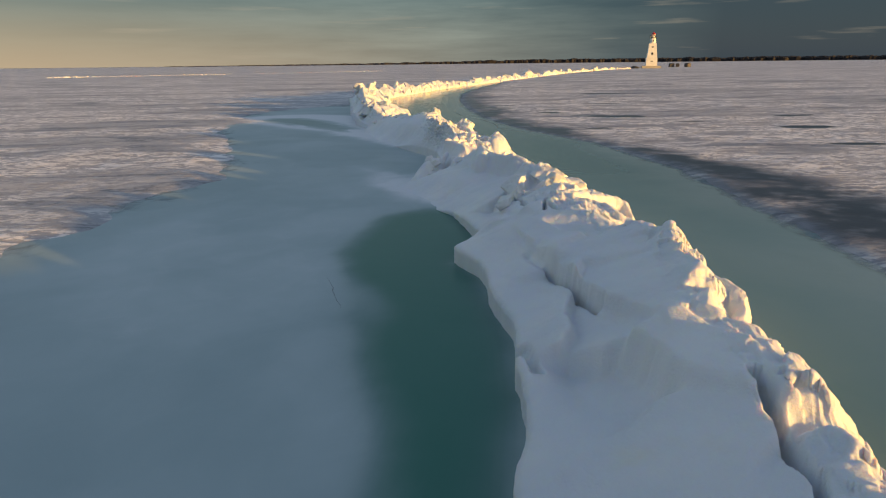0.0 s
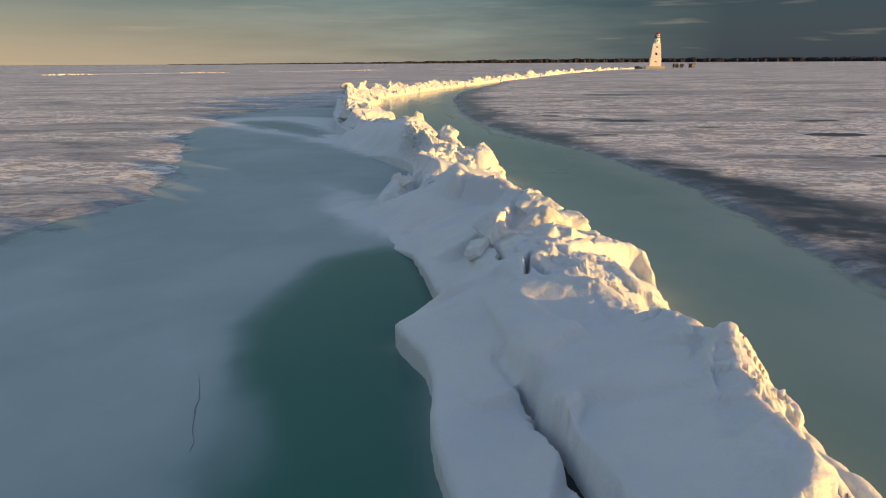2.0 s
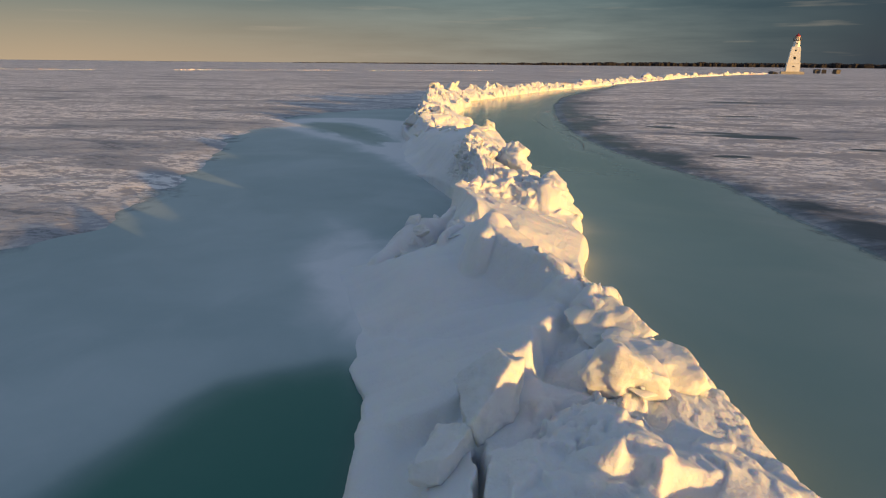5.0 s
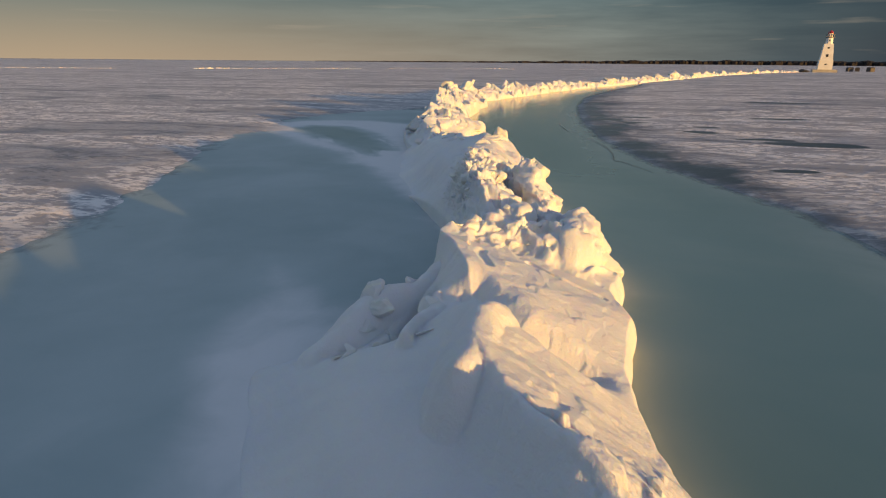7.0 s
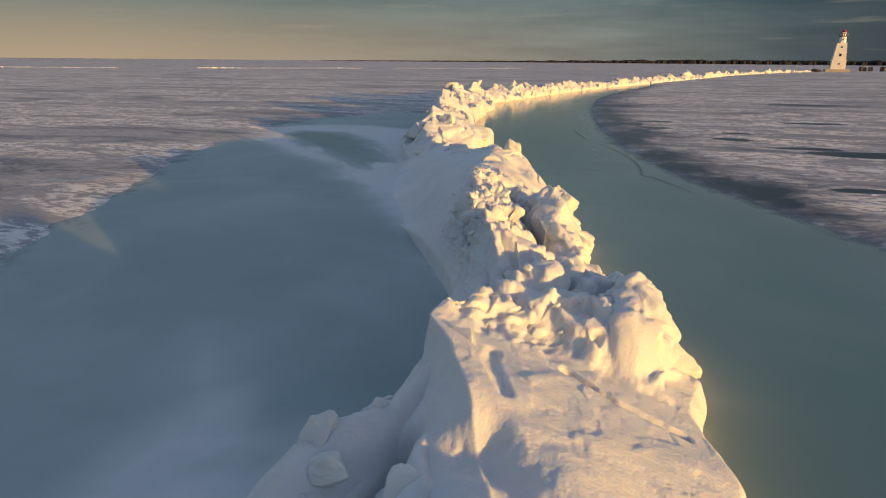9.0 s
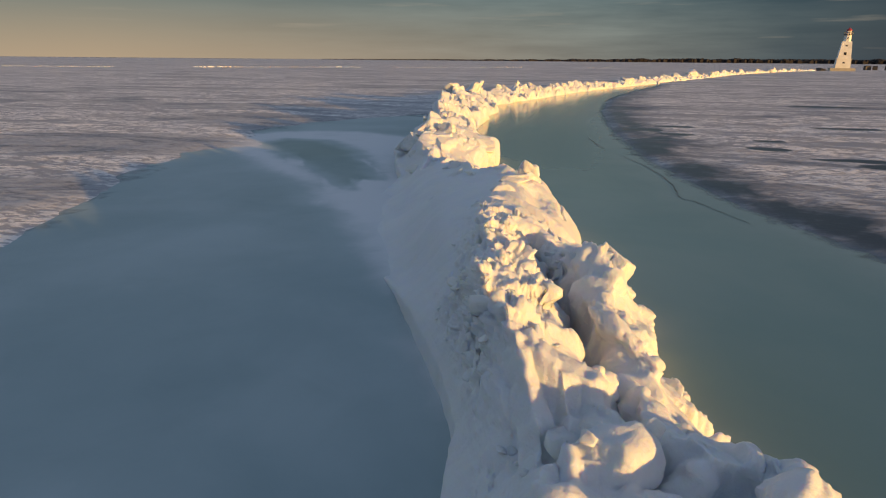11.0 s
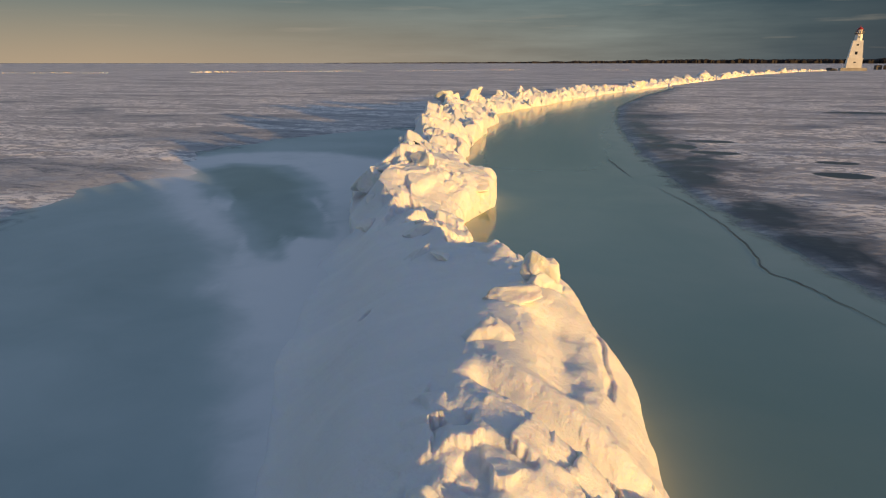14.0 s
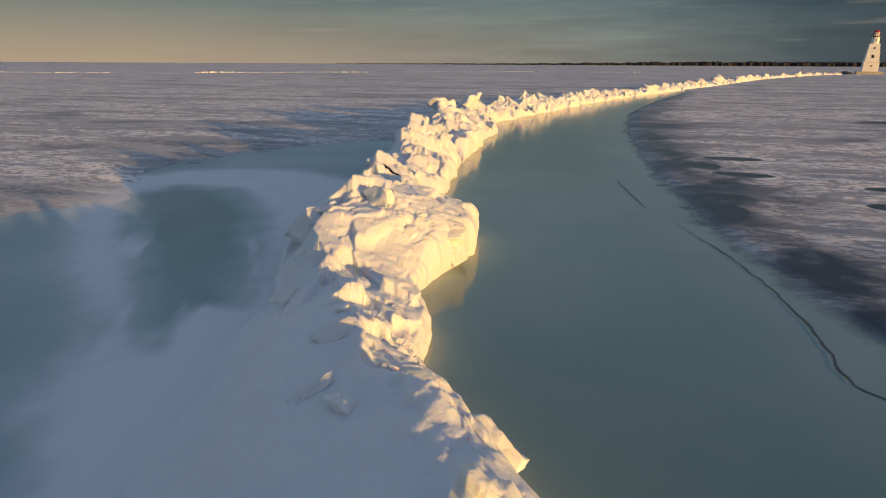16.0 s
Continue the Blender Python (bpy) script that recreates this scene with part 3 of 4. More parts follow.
def crumble(x, y, z, m):
    """Breaks a smooth sheet into crusted lumps along its own normal."""
    P = np.stack([x, y, z], -1)
    n = np.cross(np.gradient(P, axis=1), np.gradient(P, axis=0))
    n = np.stack([soft(n[..., k], 3) for k in range(3)], -1)
    n /= np.linalg.norm(n, axis=-1, keepdims=True) + 1e-9
    n *= np.where(n[..., 2:] < -0.2, -1, 1)
    w = P + 0.05 * np.stack([waves(y + z, x, 0.25, 3.0, 2), waves(x + z, y, 0.25, 8.0, 2), waves(x + y, z, 0.25, 5.0, 2)], -1)
    band = step(y, 18.6, 19.2) * (1 - step(y, 21.9, 22.3)) * (1 - step(x, 0.35, 0.6))
    patchy = np.maximum(step(waves(x + z, y, 0.55, 14.0, 3), -0.10, 0.40), band)
    d = (0.65 - 0.35 * band) * soft(facets(w, 0.36, 2.0, 0.40, 0.9), 1) + (0.15 + 0.75 * patchy) * facets(w, 0.14, 9.0, 0.50, 0.9) + (0.75 + 0.35 * band) * patchy * facets(w, 0.06, 21.0, 0.7, 0.9)
    return tuple(np.moveaxis(P + n * (m * d)[..., None], -1, 0))


def bank(y0, y1, rows, cols):
    """The body of the ridge between two stations: shaded left flank, crest, steep sunlit right face."""
    y = np.linspace(y0, y1, rows)[:, None]
    u = np.linspace(0, 1, cols)[None, :]
    a = np.clip((u - 0.03) / 0.42, 0, 1)
    b = np.clip((u - 0.45) / 0.43, 0, 1)
    d = np.clip((u - 0.88) / 0.12, 0, 1)
    jl = 0.10 * waves(y * 0, y, 0.9, 2.0, 5) * np.interp(y, (13, 14, 27, 30), (1.0, 0.6, 0.8, 2.0))
    rub = RUBBLE(y)
    jr = (0.04 + 0.15 * rub) * waves(y * 0, y, 0.8, 6.0, 4) * np.where(y > 45, 2.6, 1.0)
    jc = (0.015 + 0.16 * rub) * waves(y * 0, y, 0.7, 9.0, 4)
    xl, xc, xr = LEFT(y) + jl, CREST(y) + jc, RIGHT(y) + jr - 0.10
    xl, xc = np.minimum(xl, xr - 0.9), np.clip(xc, xl + 0.3, xr - 0.35)
    swell = np.where(y > 34, 0.75 + 0.85 * np.abs(waves(y * 0, y, np.where(y > 85, 9.0, 4.5), 4.0, 3)) + 0.3 * waves(y * 0, y, 1.7, 8.0, 3), 1.0)
    top, edge, foot = TOP(y) * swell, EDGE(y), WATERLINE(y) * np.where(y > 34, 1 + 0.7 * waves(y * 0, y, 2.0, 14.0, 4), 1.0)
    x = xl + (xc - xl) * a + (xr - xc) * b + 0.14 * np.sin(d * np.pi * 0.9) * foot * 2
    drift = (0.35 * a + 0.65 * (1 - (1 - a) ** 2.1)) * step(a, 0, 0.6) * np.interp(y, (12, 13, 15, 16), (1, 0.62, 0.62, 1))
    drift = drift + step(a, 0.84, 1.0) * np.interp(y, (12, 13, 15, 16), (0, 0.38, 0.38, 0))
    rise = a ** FLANK(y) * (1 - SWOLLEN(y)) + drift * SWOLLEN(y)
    z = np.where(u < 0.45, edge + (top - edge) * rise, foot + (top - foot) * (1 - b ** BULGE(y)))
    yy = y + x * 0
    near_crest = np.exp(-(np.maximum(xc - x, 0) / 0.28) ** 2)
    m = rub * near_crest * step(a, 0, 0.3) * (1 - 0.65 * step(b, 0.25, 0.6) * np.interp(y, (7.5, 8.3, 12.2, 12.9), (0, 1, 1, 0)))
    wx, wy = x + 0.12 * waves(x, yy, 0.5, 1.0), yy + 0.12 * waves(x, yy, 0.5, 4.0)
    fine = y1 < 40
    grit = np.interp(y, (25.5, 27, 33, 36), (1, 0.4, 0.4, 0.6))
    z = z + m * (soft(plates(wx, wy, 0.75, 3.0, 0.27, 0.5), 2 if fine else 1) * np.interp(y, (17.8, 19, 22, 23, 29, 31, 34, 36), (1, 0.7, 0.7, 1, 1, 0.9, 1, 1.3)) + grit * (0.5 if fine else 1.0) * soft(plates(wx, wy, 0.34, 11.0, 0.18, 0.65), 2 if fine else 0) + 0.05 * (billow(x, yy, 0.26, 5.0) - 0.45))
    skin = step(a, 0, 0.3) * (1 - m * 0.6)
    z = z + skin * (soft(plates(wx, wy, 1.5, 21.0, 0.09, 0.20), 8 if fine else 2) * np.interp(y, (12, 13.5, 27, 29), (1, 0.1, 0.1, 1)) + np.interp(y, (13, 13.6, 17.2, 17.7, 22.4, 22.9, 25.2, 25.7), (0.03, 0.012, 0.012, 0.03, 0.03, 0.012, 0.012, 0.03)) * waves(x, yy, 0.8, 7.0, 4))
    z = z + near_crest * (1 - rub) * (plates(wx, wy, 0.24, 15.0, 0.05, 0.42) + 0.018 * (billow(x, yy, 0.14, 15.0) - 0.4)) * np.interp(y, (8.8, 9.3, 11, 12, 13.4, 14, 17, 17.5, 22.6, 23, 25.2, 25.6, 27, 28, 33, 36), (0.7, 0.55, 0.55, 0.8, 0.8, 0.10, 0.10, 1, 1, 0.10, 0.10, 0.8, 0.5, 0.3, 0.3, 0.8))
    over = x - np.interp(y, (5.0, 5.8, 6.7, 7.4, 8.7), (1.92, 1.70, 1.54, 1.42, 1.15))
    z = z + np.interp(y, (4.6, 5.6, 7.6, 8.9), (0, 1, 1, 0)) * (0.16 * step(over, -0.02, 0.03) * np.exp(-np.maximum(over, 0) / 0.9) - 0.07 * step(-over, -0.02, 0.1) * np.exp(np.minimum(over, 0) / 0.5))
    for pts, width, drop in SPINES:
        z = np.maximum(z, spine(x + 0.10 * waves(x, yy, 0.45, 6.0, 3), yy + 0.10 * waves(x, yy, 0.45, 2.0, 3), pts, width, drop))
    for pts, width, depth in CLEFTS:
        z = z - depth * np.exp(-(away(x + 0.04 * waves(x, yy, 0.2, 3.0), yy, pts) / width) ** (4 if width < 0.06 else 2))
    x = x + (m + 0.10) * 0.12 * waves(z * 2.4, yy, 0.40, 1.0, 3) * step(u, 0.42, 0.6)
    z = np.where(d > 0, z * (1 - d ** 1.6) - 0.25 * d, z)
    z = np.where(u < 0.03, -0.2 + (z + 0.2) * u / 0.03, z)
    x = x - 0.04 * (u < 0.03)
    keep = m * (b < 0.55) + 0 * x
    if fine:
        x, yy, z = crumble(x + 0 * z, yy, z, np.clip(1.05 * m + 0.015 * near_crest, 0, 0.8) * step(-d, -0.9, -0.3) * step(u, 0.03, 0.10))
    return x, yy, z, keep


def spine(x, y, pts, width, drop):
    """A rounded crest that follows points in space."""
    best, top = np.full(x.shape, 1e9), np.zeros(x.shape)
    for (x0, y0, z0), (x1, y1, z1) in zip(pts, pts[1:]):
        ex, ey = x1 - x0, y1 - y0
        t = np.clip(((x - x0) * ex + (y - y0) * ey) / (ex * ex + ey * ey), 0, 1)
        d = np.hypot(x - x0 - t * ex, y - y0 - t * ey)
        near = d < best
        best, top = np.where(near, d, best), np.where(near, z0 + (z1 - z0) * t, top)
    return top - drop * (best / width) ** 2


SPINES = [
    ([(0.54, 22.1, 0.70), (0.68, 21.4, 0.88), (0.86, 20.85, 1.08), (0.90, 20.35, 0.86), (1.02, 19.9, 0.86), (1.25, 19.3, 0.56)], 0.34, 0.6),
    ([(1.55, 18.6, 0.60), (1.74, 18.05, 0.92), (1.62, 17.5, 0.82)], 0.38, 0.55),
    ([(0.10, 19.6, 1.02), (-0.14, 20.2, 1.0), (-0.32, 20.9, 0.98), (-0.30, 21.8, 0.9)], 0.20, 0.5),
    ([(2.45, 4.2, 0.70), (2.78, 5.4, 0.88), (2.86, 6.3, 0.80), (2.80, 7.2, 0.92)], 0.30, 0.5),
    ([(1.05, 13.9, 0.98), (1.00, 14.6, 1.02), (1.15, 15.0, 0.90)], 0.26, 0.35),
    ([(-0.50, 15.1, 0.22), (-0.36, 15.6, 0.42), (-0.12, 16.1, 0.50), (0.02, 16.5, 0.40)], 0.36, 0.45),
    ([(0.38, 14.8, 0.62), (0.46, 15.5, 0.62), (0.30, 16.3, 0.52)], 0.17, 0.4),
    ([(0.05, 16.4, 0.45), (0.30, 16.9, 0.60)], 0.22, 0.4),
]
CLEFTS = [
    ([(1.42, 7.0), (1.53, 6.65), (1.58, 6.3), (1.67, 5.85)], 0.040, 0.42),
    ([(1.38, 7.35), (1.44, 7.1)], 0.030, 0.35),
    ([(0.84, 5.5), (0.92, 5.0)], 0.05, 0.12),
    ([(2.22, 3.9), (2.16, 3.5), (2.05, 2.8)], 0.035, 0.30),
    ([(0.10, 15.2), (0.16, 15.7), (0.24, 16.1)], 0.09, 0.40),
    ([(1.30, 7.9), (1.38, 7.4), (1.48, 6.9)], 0.10, 0.08),
    ([(0.72, 15.75), (1.15, 15.2), (1.75, 15.0)], 0.20, 0.26),
    ([(1.15, 16.95), (1.55, 16.72), (1.98, 16.62)], 0.030, 0.10),
    ([(0.66, 16.8), (0.70, 16.5), (0.80, 16.2)], 0.05, 0.035),
    ([(1.40, 10.6), (1.43, 10.2), (1.44, 9.8)], 0.03, 0.28),
    ([(1.72, 9.5), (1.62, 8.95)], 0.03, 0.26),
    ([(1.69, 9.2), (1.81, 8.85)], 0.032, 0.40),
    ([(0.12, 22.1), (0.22, 21.6), (0.38, 20.95), (0.56, 20.4), (0.74, 19.85), (0.90, 19.4), (1.02, 18.8), (1.12, 18.2)], 0.09, 0.36),
    ([(0.55, 20.6), (0.62, 20.4), (0.75, 20.1)], 0.05, 0.35),
    ([(-1.70, 24.68), (-1.68, 24.55)], 0.035, 0.14),
    ([(0.02, 24.2), (0.08, 23.8), (0.10, 23.4)], 0.16, 0.12),
    ([(0.30, 24.6), (0.42, 24.0), (0.40, 23.6)], 0.03, 0.05),
    ([(-0.35, 23.1), (0.1, 22.9), (0.5, 22.75)], 0.10, 0.16),
]
FIELDS = []
for y0, y1, rows, cols in ((-8, 1.5, 130, 150), (1.5, 34, 1500, 290), (34, 85, 760, 110), (85, 262, 1000, 50)):
    x, y, z, m = bank(y0, y1, rows, cols)
    FIELDS.append((x, y, z, m))
    ob = new("snow_bank", grid_mesh("snow_bank", x, y, z, M_SNOW))
    ob.parent = ridge


def cleft_shade(pts, width, z, seed):
    """Lays a dark strip in an open crevice, standing in for its deep shade."""
    ob = ribbon("shade_strip", pts, width, z, M_CRACK, seed)
    ob.parent = ridge
    for key in ("label", "category", "kind"):
        del ob[key]


cleft_shade([(1.50, 6.75), (1.60, 6.25), (1.67, 5.85)], 0.075, 0.28, 3)
cleft_shade([(1.69, 9.2), (1.81, 8.85)], 0.045, 0.26, 5)
cleft_shade([(0.55, 20.6), (0.62, 20.4), (0.75, 20.1)], 0.06, 0.22, 6)
cleft_shade([(0.96, 19.2), (1.05, 18.6)], 0.05, 0.25, 7)
cleft_shade([(0.12, 15.3), (0.18, 15.8)], 0.05, 0.12, 8)


def chunk(seed, flat=0.5, cuts=9, fine=2):
    """A broken, worn block of ice about one metre across."""
    rnd = random.Random(seed)
    bm = bmesh.new()
    bmesh.ops.create_icosphere(bm, subdivisions=fine, radius=0.75)
    for _ in range(cuts):
        n = Vector((rnd.gauss(0, 1), rnd.gauss(0, 1), rnd.gauss(0, 1))).normalized()
        d = rnd.uniform(0.30, 0.52)
        for v in bm.verts:
            over = v.co.dot(n) - d
            if over > 0:
                v.co -= n * over * 0.96
    for v in bm.verts:
        v.co += Vector((noise.noise(v.co * 2.3 + Vector((seed, 0, 0))), noise.noise(v.co * 2.3 + Vector((0, seed, 0))), noise.noise(v.co * 2.3 + Vector((0, 0, seed))))) * 0.09
        v.co += v.co.normalized() * (0.05 * noise.fractal(v.co * 4.0 + Vector((seed, seed, 0)), 0.7, 2.0, 4))
        v.co.z *= flat
    for f in bm.faces:
        f.smooth = True
    bm.normal_update()
    return bm


def chunk_mesh(seed, **how):
    me = bpy.data.meshes.new("ice_block")
    bm = chunk(seed, **how)
    bm.to_mesh(me)
    bm.free()
    me.materials.append(M_BLOCK)
    return me


CHUNKS = [chunk_mesh(s, flat=0.75, fine=3) for s in range(8)]
SLABS = [chunk_mesh(40 + s, flat=0.34, cuts=12, fine=3) for s in range(6)]
BIG_CHUNKS = [chunk_mesh(s, flat=0.75, fine=5) for s in range(8)]
BIG_SLABS = [chunk_mesh(40 + s, flat=0.34, cuts=12, fine=5) for s in range(6)]


def block(me, x, y, z, sx, sy, sz, rx=0, ry=0, rz=0):
    ob = new("ice_block", me)
    ob.matrix_basis = pose(x, y, z, rx, ry, rz) @ Matrix.Diagonal((sx, sy, sz, 1))
    ob.parent = ridge
    return ob


def scatter(count, field, seed, lo, hi, y0=2.0, y1=300.0):
    """Broken pieces lying along the rough crest."""
    x, y, z, m = field
    rnd = np.random.RandomState(seed)
    w = (m * (z > 0.2) * (y > y0) * (y < y1)).ravel() ** 1.5
    for i in rnd.choice(w.size, count, p=w / w.sum()):
        s = lo + (hi - lo) * rnd.rand() ** 2
        me = (CHUNKS + SLABS)[rnd.randint(14)]
        block(me, x.flat[i], y.flat[i], z.flat[i] - s * 0.06, s * rnd.uniform(0.8, 1.3), s * rnd.uniform(0.8, 1.3), s * rnd.uniform(0.8, 1.4),
              rnd.uniform(-35, 35), rnd.uniform(-35, 35), rnd.uniform(0, 360))


scatter(34, FIELDS[1], 1, 0.06, 0.20, 2.0, 28.5)
scatter(10, FIELDS[1], 5, 0.06, 0.18, 18.8, 22.2)
scatter(50, FIELDS[1], 9, 0.03, 0.09, 17.5, 24.5)
scatter(18, FIELDS[2], 2, 0.18, 0.45, 34.0, 46.0)
scatter(30, FIELDS[2], 12, 0.22, 0.72, 46.0)
scatter(50, FIELDS[3], 3, 0.6, 1.7)
# the pieces that stand out
block(BIG_CHUNKS[0], 1.42, 11.00, 0.66, 0.40, 0.55, 0.52, 10, 15, 20)
block(BIG_CHUNKS[3], 1.20, 10.55, 0.50, 0.35, 0.35, 0.35, 0, 0, 70)
block(BIG_CHUNKS[1], -0.18, 24.85, 1.03, 0.22, 0.22, 0.34, 5, 0, 0)
block(BIG_CHUNKS[2], -0.16, 24.80, 0.80, 0.28, 0.26, 0.42, 0, 8, 50)
block(BIG_CHUNKS[6], -0.28, 24.45, 0.66, 0.34, 0.34, 0.50, 0, 12, 15)
block(BIG_CHUNKS[2], -0.44, 23.60, 0.66, 0.40, 0.46, 0.72, 0, 10, 30)
block(BIG_SLABS[4], -0.42, 24.38, 0.98, 0.42, 0.34, 0.36, 0, -8, 25)
block(BIG_CHUNKS[5], -0.44, 22.80, 0.60, 0.40, 0.42, 0.60, 5, 5, 130)
block(BIG_SLABS[1], 0.98, 20.85, 0.88, 0.30, 0.42, 0.80, 20, 62, 20)
block(BIG_CHUNKS[7], 1.55, 18.85, 0.26, 0.55, 0.70, 0.42, 0, 5, 40)
block(BIG_CHUNKS[0], 1.78, 17.80, 0.36, 0.55, 0.70, 0.65, 10, 0, 110)
block(BIG_CHUNKS[2], 1.46, 17.50, 0.46, 0.50, 0.55, 0.45, 0, 0, 200)
block(BIG_SLABS[3], 1.25, 19.60, 0.36, 0.45, 0.45, 0.40, 0, -12, 60)
block(BIG_CHUNKS[1], 2.30, 11.55, 0.62, 0.40, 0.45, 0.50, 10, 10, 10)
block(BIG_CHUNKS[4], 2.25, 12.30, 0.62, 0.45, 0.55, 0.50, 0, 10, 100)
block(BIG_CHUNKS[5], 2.55, 11.95, 0.55, 0.60, 0.60, 0.50, 0, 0, 40)
PX, PY, PZ, PM = FIELDS[1]


def ground_at(x, y):
    return PZ.flat[np.argmin((PX - x) ** 2 + (PY - y) ** 2)]


pocket = random.Random(23)
for i in range(22):
    x, y = pocket.uniform(-0.45, 0.5), pocket.uniform(14.9, 16.9)
    k = pocket.uniform(0.10, 0.25)
    block((BIG_SLABS + BIG_CHUNKS)[pocket.randrange(14)], x, y, ground_at(x, y) - 0.25 * k, k * 1.4, k, k * 0.8, pocket.uniform(-50, 50), pocket.uniform(-50, 50), pocket.uniform(0, 360))
# the blunt headland at the bend
block(BIG_SLABS[4], -2.45, 31.05, 0.56, 1.30, 0.95, 0.85, 2, 4, 12)
block(BIG_CHUNKS[3], -1.98, 31.00, 0.30, 0.60, 0.85, 0.65, 0, 0, 20)
block(BIG_CHUNKS[6], -3.48, 30.30, 0.62, 0.85, 0.60, 0.75, 0, -8, 10)
block(BIG_CHUNKS[1], -3.30, 29.40, 0.36, 0.50, 0.40, 0.50, 0, 0, 80)
block(BIG_SLABS[5], -2.85, 30.75, 0.90, 0.35, 0.55, 1.2, 30, 55, 60)
block(BIG_SLABS[2], -3.25, 31.15, 0.95, 0.35, 0.45, 1.1, -20, 60, 80)
block(BIG_CHUNKS[6], -3.52, 29.90, 0.72, 0.60, 0.45, 0.50, 0, -8, 200)
for k, x, y, sx, sy, sz, turn in ((7, -1.85, 26.85, 0.34, 0.28, 0.40, 10), (5, -1.60, 25.95, 0.34, 0.24, 0.24, 60), (2, -1.22, 25.80, 0.26, 0.20, 0.20, 160),
                                  (0, -1.05, 26.45, 0.25, 0.28, 0.30, 30), (3, -3.02, 28.30, 0.36, 0.30, 0.36, 75)):
    block(BIG_SLABS[k % 6], x, y, ground_at(x, y) - 0.02, sx * 1.2, sy, sz, 12, -20, turn)
block(BIG_CHUNKS[4], -0.38, 25.85, 0.52, 0.36, 0.40, 0.42, 0, 0, 120)
# tall splinter past the bend
block(BIG_SLABS[0], -6.2, 52.0, 0.95, 0.75, 1.3, 3.2, 15, 68, 20)
block(BIG_CHUNKS[3], -6.6, 49.3, 0.85, 0.9, 0.9, 1.0, 0, 0, 70)


# ---- lighthouse ----
def box(bm, x0, x1, y0, y1, z0, z1, taper=1.0):
    cx, cy = (x0 + x1) / 2, (y0 + y1) / 2
    v = [bm.verts.new((cx + (x - cx) * k, cy + (y - cy) * k, z)) for z, k in ((z0, 1), (z1, taper)) for x, y in ((x0, y0), (x1, y0), (x1, y1), (x0, y1))]
    for f in ((3, 2, 1, 0), (4, 5, 6, 7), (0, 1, 5, 4), (1, 2, 6, 5), (2, 3, 7, 6), (3, 0, 4, 7)):
        bm.faces.new([v[i] for i in f])


def prism(bm, sides, rings):
    """A lathe of (radius, z) rings, closed at both ends."""
    loops = [[bm.verts.new((r * math.cos(2 * math.pi * (i + 0.5) / sides), r * math.sin(2 * math.pi * (i + 0.5) / sides), z)) for i in range(sides)] for r, z in rings]
    for p, q in zip(loops, loops[1:]):
        for i in range(sides):
            bm.faces.new((p[i], p[(i + 1) % sides], q[(i + 1) % sides], q[i]))
    bm.faces.new(loops[0][::-1])
    bm.faces.new(loops[-1])


def lighthouse(m):
    ob = tagged(new("lighthouse"), "tapered white lighthouse with red lantern roof on a concrete pier", "lighthouse")
    ob.matrix_basis = m
    b = bmesh.new(); box(b, -4.9, 4.9, -4.2, 4.2, -0.3, 1.15); part("pier", b, M_CONCRETE, ob, "pale concrete pier")
    b = bmesh.new(); box(b, -2.95, 2.95, -2.95, 2.95, 1.15, 4.6, 0.95); part("lower_storey", b, M_TOWER, ob)
    b = bmesh.new(); box(b, -3.0, 3.0, -3.0, 3.0, 4.6, 4.85); part("ledge", b, M_TOWER, ob)
    b = bmesh.new(); box(b, -2.62, 2.62, -2.62, 2.62, 4.85, 11.6, 0.71); part("shaft", b, M_TOWER, ob)
    b = bmesh.new(); prism(b, 8, ((1.55, 11.6), (1.4, 14.0))); part("watch_room", b, M_TOWER, ob)
    b = bmesh.new(); prism(b, 16, ((1.45, 14.0), (1.9, 14.15), (1.9, 14.3))); part("gallery", b, M_BLACK, ob, "black gallery")
    for i in range(12):
        a = 2 * math.pi * i / 12
        b = bmesh.new(); prism(b, 6, ((0.035, 14.3), (0.035, 15.2)))
        p = part("rail_post", b, M_BLACK, ob); p.location = (1.8 * math.cos(a), 1.8 * math.sin(a), 0)
    b = bmesh.new(); prism(b, 24, ((1.82, 15.16), (1.84, 15.2), (1.84, 15.26))); bmesh.ops.delete(b, geom=[f for f in b.faces if len(f.verts) > 4], context="FACES_ONLY"); part("rail", b, M_BLACK, ob)
    b = bmesh.new(); prism(b, 8, ((1.05, 14.3), (1.05, 15.75))); part("lantern", b, M_LENS, ob, "glazed lantern room")
    for i in range(8):
        a = 2 * math.pi * (i + 0.5) / 8
        b = bmesh.new(); prism(b, 6, ((0.07, 14.3), (0.07, 15.75)))
        p = part("glazing_bar", b, M_RED, ob); p.location = (1.06 * math.cos(a), 1.06 * math.sin(a), 0)
    b = bmesh.new(); prism(b, 16, ((1.3, 15.75), (1.25, 15.9), (0.85, 16.4), (0.3, 16.75), (0.12, 16.8), (0.16, 17.0), (0.05, 17.15))); part("roof", b, M_RED, ob, "red domed roof")
    for wz, w, h, face in ((2.9, 0.95, 1.25, 2.85), (6.6, 0.95, 1.6, 2.44), (9.7, 0.8, 1.1, 2.06), (12.9, 0.45, 0.6, 1.38)):
        for turn in (0, 90):
            b = bmesh.new(); box(b, -w / 2, w / 2, -face - 0.02, -face + 0.3, wz - h / 2, wz + h / 2)
            p = part("window", b, M_PANE, ob, "dark window"); p.rotation_euler = (0, 0, radians(turn))
            b = bmesh.new(); box(b, -w / 2 - 0.12, w / 2 + 0.12, -face - 0.12, -face + 0.3, wz - h / 2 - 0.14, wz - h / 2)
            q = part("sill", b, M_TOWER, p)
    return ob


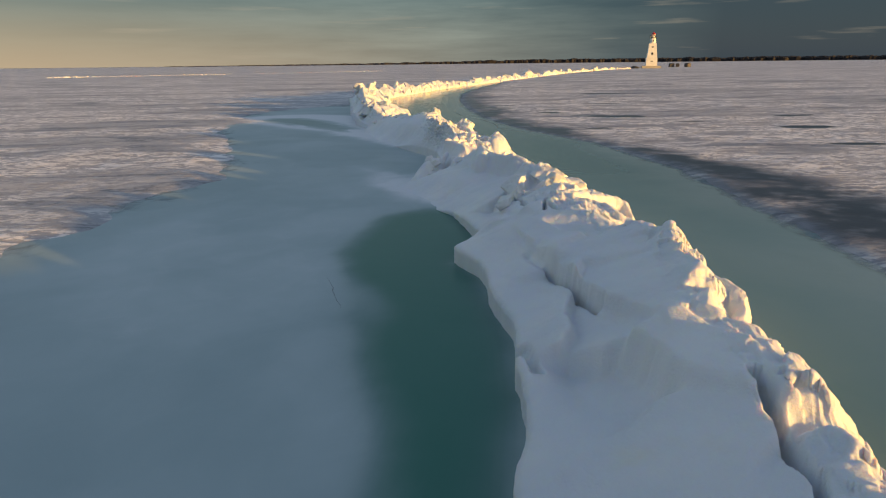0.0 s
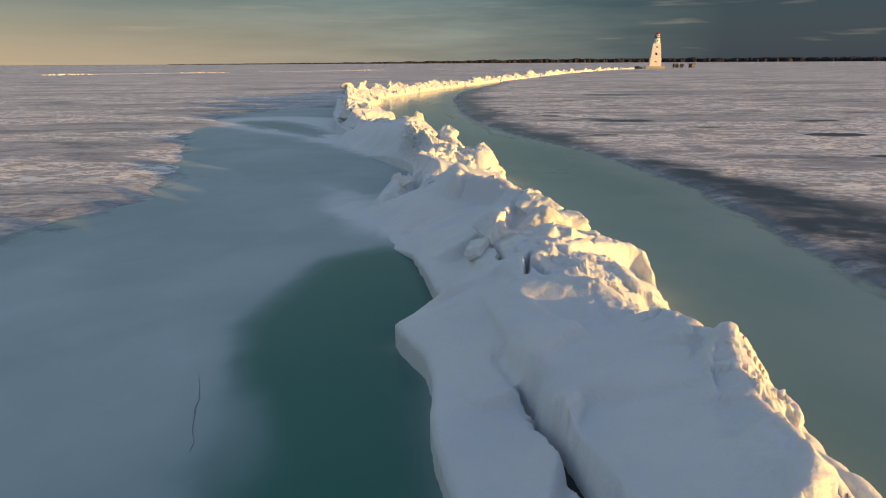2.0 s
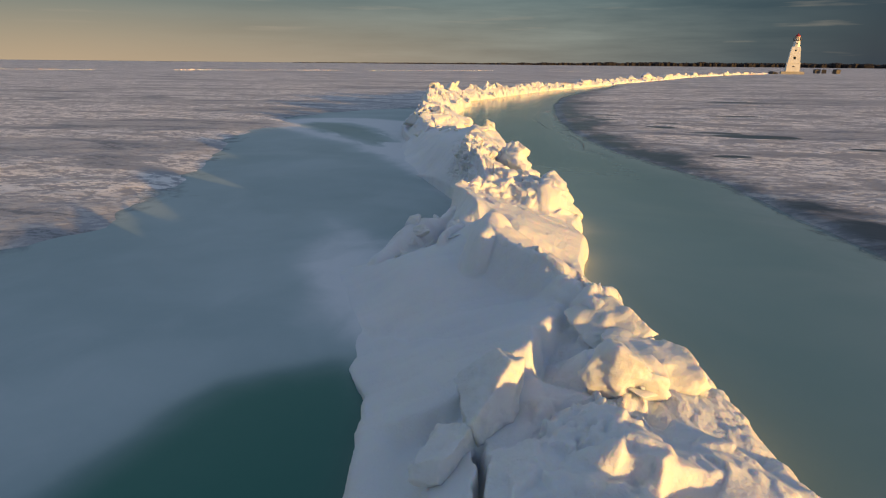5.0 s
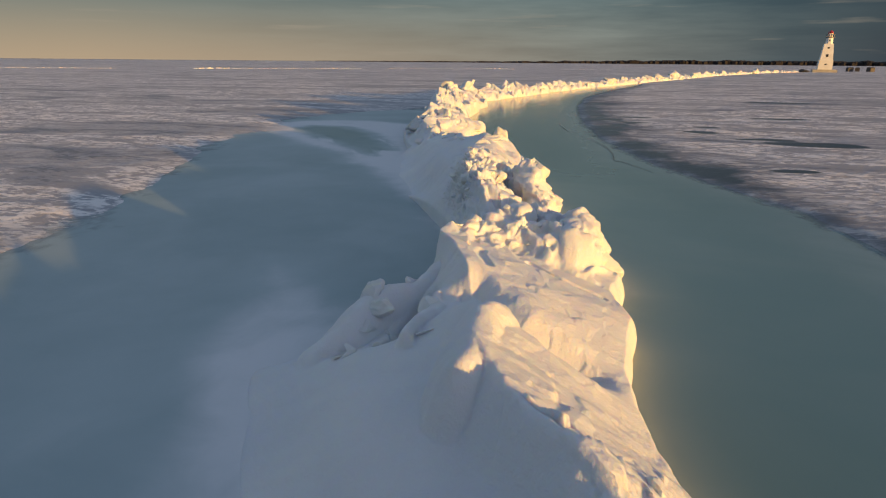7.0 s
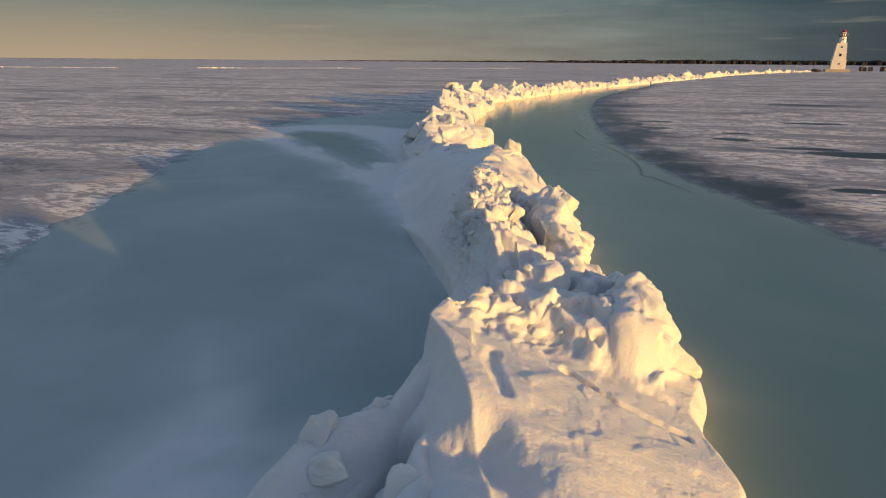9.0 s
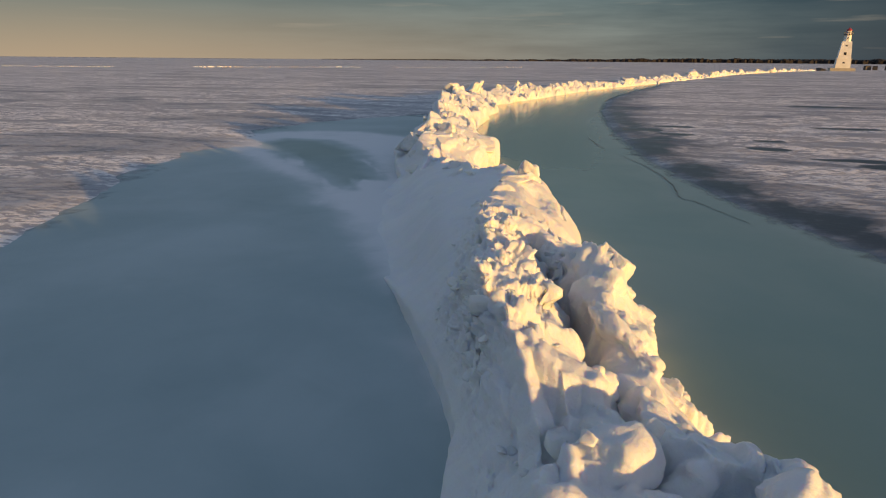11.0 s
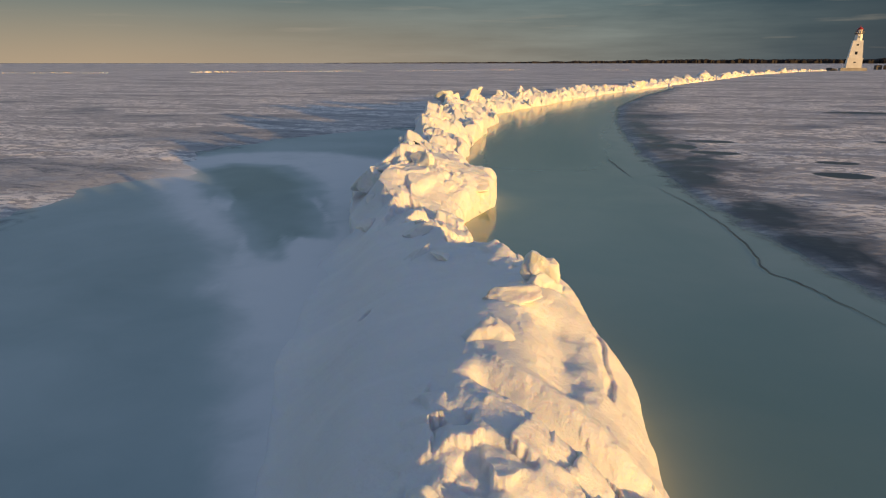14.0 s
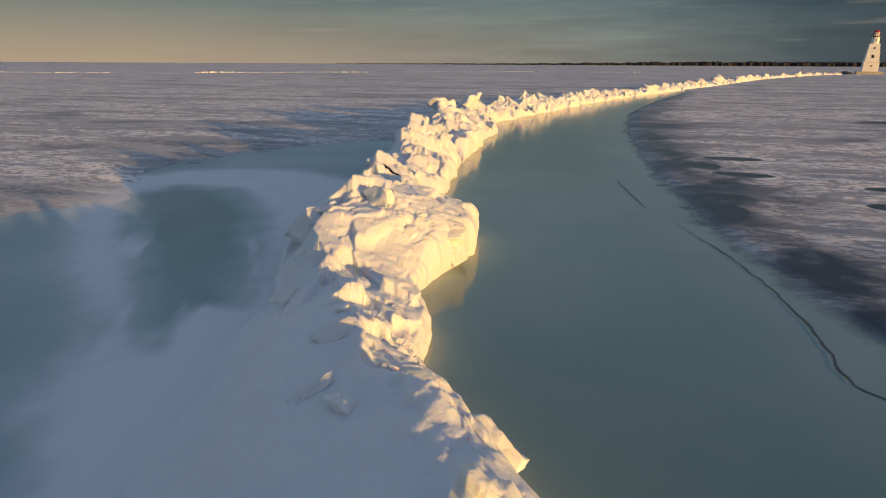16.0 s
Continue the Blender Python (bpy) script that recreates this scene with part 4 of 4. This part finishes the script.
lighthouse(pose(90.5, 270, 0, 0, 0, -13) @ Matrix.Diagonal((0.80, 0.80, 0.88, 1)))

# ---- far shore ----
def shore_strip():
    az = np.radians(np.linspace(-62, 100, 900))
    r = np.array([2900.0, 2960.0, 3100.0])[None, :]
    rise = np.interp(np.degrees(az), (-62, -20, -6, 5, 20, 100), (0.2, 0.6, 4, 7, 8, 8))[:, None]
    h = rise * np.array([0.0, 0.7, 1.2])[None, :] * (1 + 0.3 * waves(az[:, None] * 900, az[:, None], 25, 1.0))
    return r * np.sin(az)[:, None], r * np.cos(az)[:, None], h + 0.05


tagged(new("far_shore", grid_mesh("far_shore", *shore_strip(), M_SHORE)), "low distant shore beyond the frozen lake", "shore", kind="structure")
b = bmesh.new()
tr = random.Random(5)
for i in range(5200):
    az = radians(tr.uniform(-24, 75))
    tall = np.interp(math.degrees(az), (-24, -9, 0, 8, 75), (2.5, 6.5, 12, 18, 20)) * tr.uniform(0.75, 1.0) * (1 + 0.45 * noise.noise(Vector((az * 60, 3.0, 0))))
    r = tr.uniform(2890, 3050)
    w = tr.uniform(7, 16)
    c = Vector((r * math.sin(az), r * math.cos(az), 0))
    base = [b.verts.new(c + Vector((w * math.cos(k * 1.2566 + i), w * math.sin(k * 1.2566 + i), 0))) for k in range(5)]
    mid = [b.verts.new(c + Vector((w * 0.9 * math.cos(k * 1.2566 + i), w * 0.9 * math.sin(k * 1.2566 + i), tall * tr.uniform(0.5, 0.9)))) for k in range(5)]
    tip = b.verts.new(c + Vector((tr.uniform(-2, 2), 0, tall)))
    for k in range(5):
        b.faces.new((base[k], base[(k + 1) % 5], mid[(k + 1) % 5], mid[k]))
        b.faces.new((mid[k], mid[(k + 1) % 5], tip))
tagged(part("far_woods", b, M_WOODS, None), "dark line of bare winter woods on the far shore", "trees", kind="stuff")


# ---- small things far out on the ice ----
def shanty(x, y, w, h, turn):
    ob = tagged(new("ice_shanty"), "small dark fishing shanty standing on the lake ice", "shanty", "shanties on the ice")
    ob.matrix_basis = pose(x, y, 0.0, 0, 0, turn)
    b = bmesh.new(); box(b, -w / 2, w / 2, -w * 0.4, w * 0.4, -0.05, h); part("hut", b, M_SHED, ob)
    b = bmesh.new(); box(b, -w * 0.56, w * 0.56, -w * 0.46, w * 0.46, h, h + 0.25, 0.6); part("roof", b, M_BLACK, ob)
    b = bmesh.new(); box(b, -0.35, 0.35, -w * 0.4 - 0.04, -w * 0.4 + 0.01, 0.05, h * 0.85); part("door", b, M_ROCK, ob)
    return ob


shanty(115, 312, 2.2, 1.6, 10)
shanty(119.5, 316, 1.8, 1.5, -20)
shanty(121.5, 308, 2.4, 1.7, 30)
for x, y, s in ((82.3, 267, 2.4), (83.6, 266.5, 1.5)):
    ob = tagged(new("boulder", CHUNKS[2].copy()), "dark boulder beside the lighthouse pier", "boulder")
    ob.data.materials[0] = M_ROCK
    ob.matrix_basis = pose(x, y, 0.3, 0, 0, 50 * s) @ Matrix.Diagonal((s, s, s * 0.6, 1))


def far_heaps():
    """Low broken lines of heaped ice far across the lake."""
    rnd = random.Random(11)
    bm = bmesh.new()
    lines = [[(-330, 110), (-210, 145), (-125, 165), (-100, 192), (-66, 226), (-30, 262), (15, 275)]]
    for pts in lines:
        for (x0, y0), (x1, y1) in zip(pts, pts[1:]):
            n = int(math.hypot(x1 - x0, y1 - y0) / 0.5)
            for i in range(n):
                t = i / n
                x, y = x0 + (x1 - x0) * t + rnd.uniform(-1, 1), y0 + (y1 - y0) * t + rnd.uniform(-1, 1)
                s = 0.05 + 0.38 * max(0, noise.noise(Vector((x * 0.06, y * 0.06, 1)))) + rnd.uniform(0, 0.2)
                if noise.noise(Vector((x * 0.03, y * 0.03, 5))) < -0.15:
                    continue
                ring = [bm.verts.new((x + s * 1.6 * math.cos(k * 1.0472 + i) * rnd.uniform(0.6, 1.2), y + s * 1.6 * math.sin(k * 1.0472 + i) * rnd.uniform(0.6, 1.2), -0.05)) for k in range(6)]
                rim = [bm.verts.new((x + (v.co.x - x) * 0.6, y + (v.co.y - y) * 0.6, s * rnd.uniform(0.4, 1.0))) for v in ring]
                for k in range(6):
                    bm.faces.new((ring[k], ring[(k + 1) % 6], rim[(k + 1) % 6], rim[k]))
                bm.faces.new(rim)
    return bm


tagged(part("far_ice_heaps", far_heaps(), M_SNOW, None), "low broken lines of heaped ice far across the lake", "ice heaps", kind="stuff")
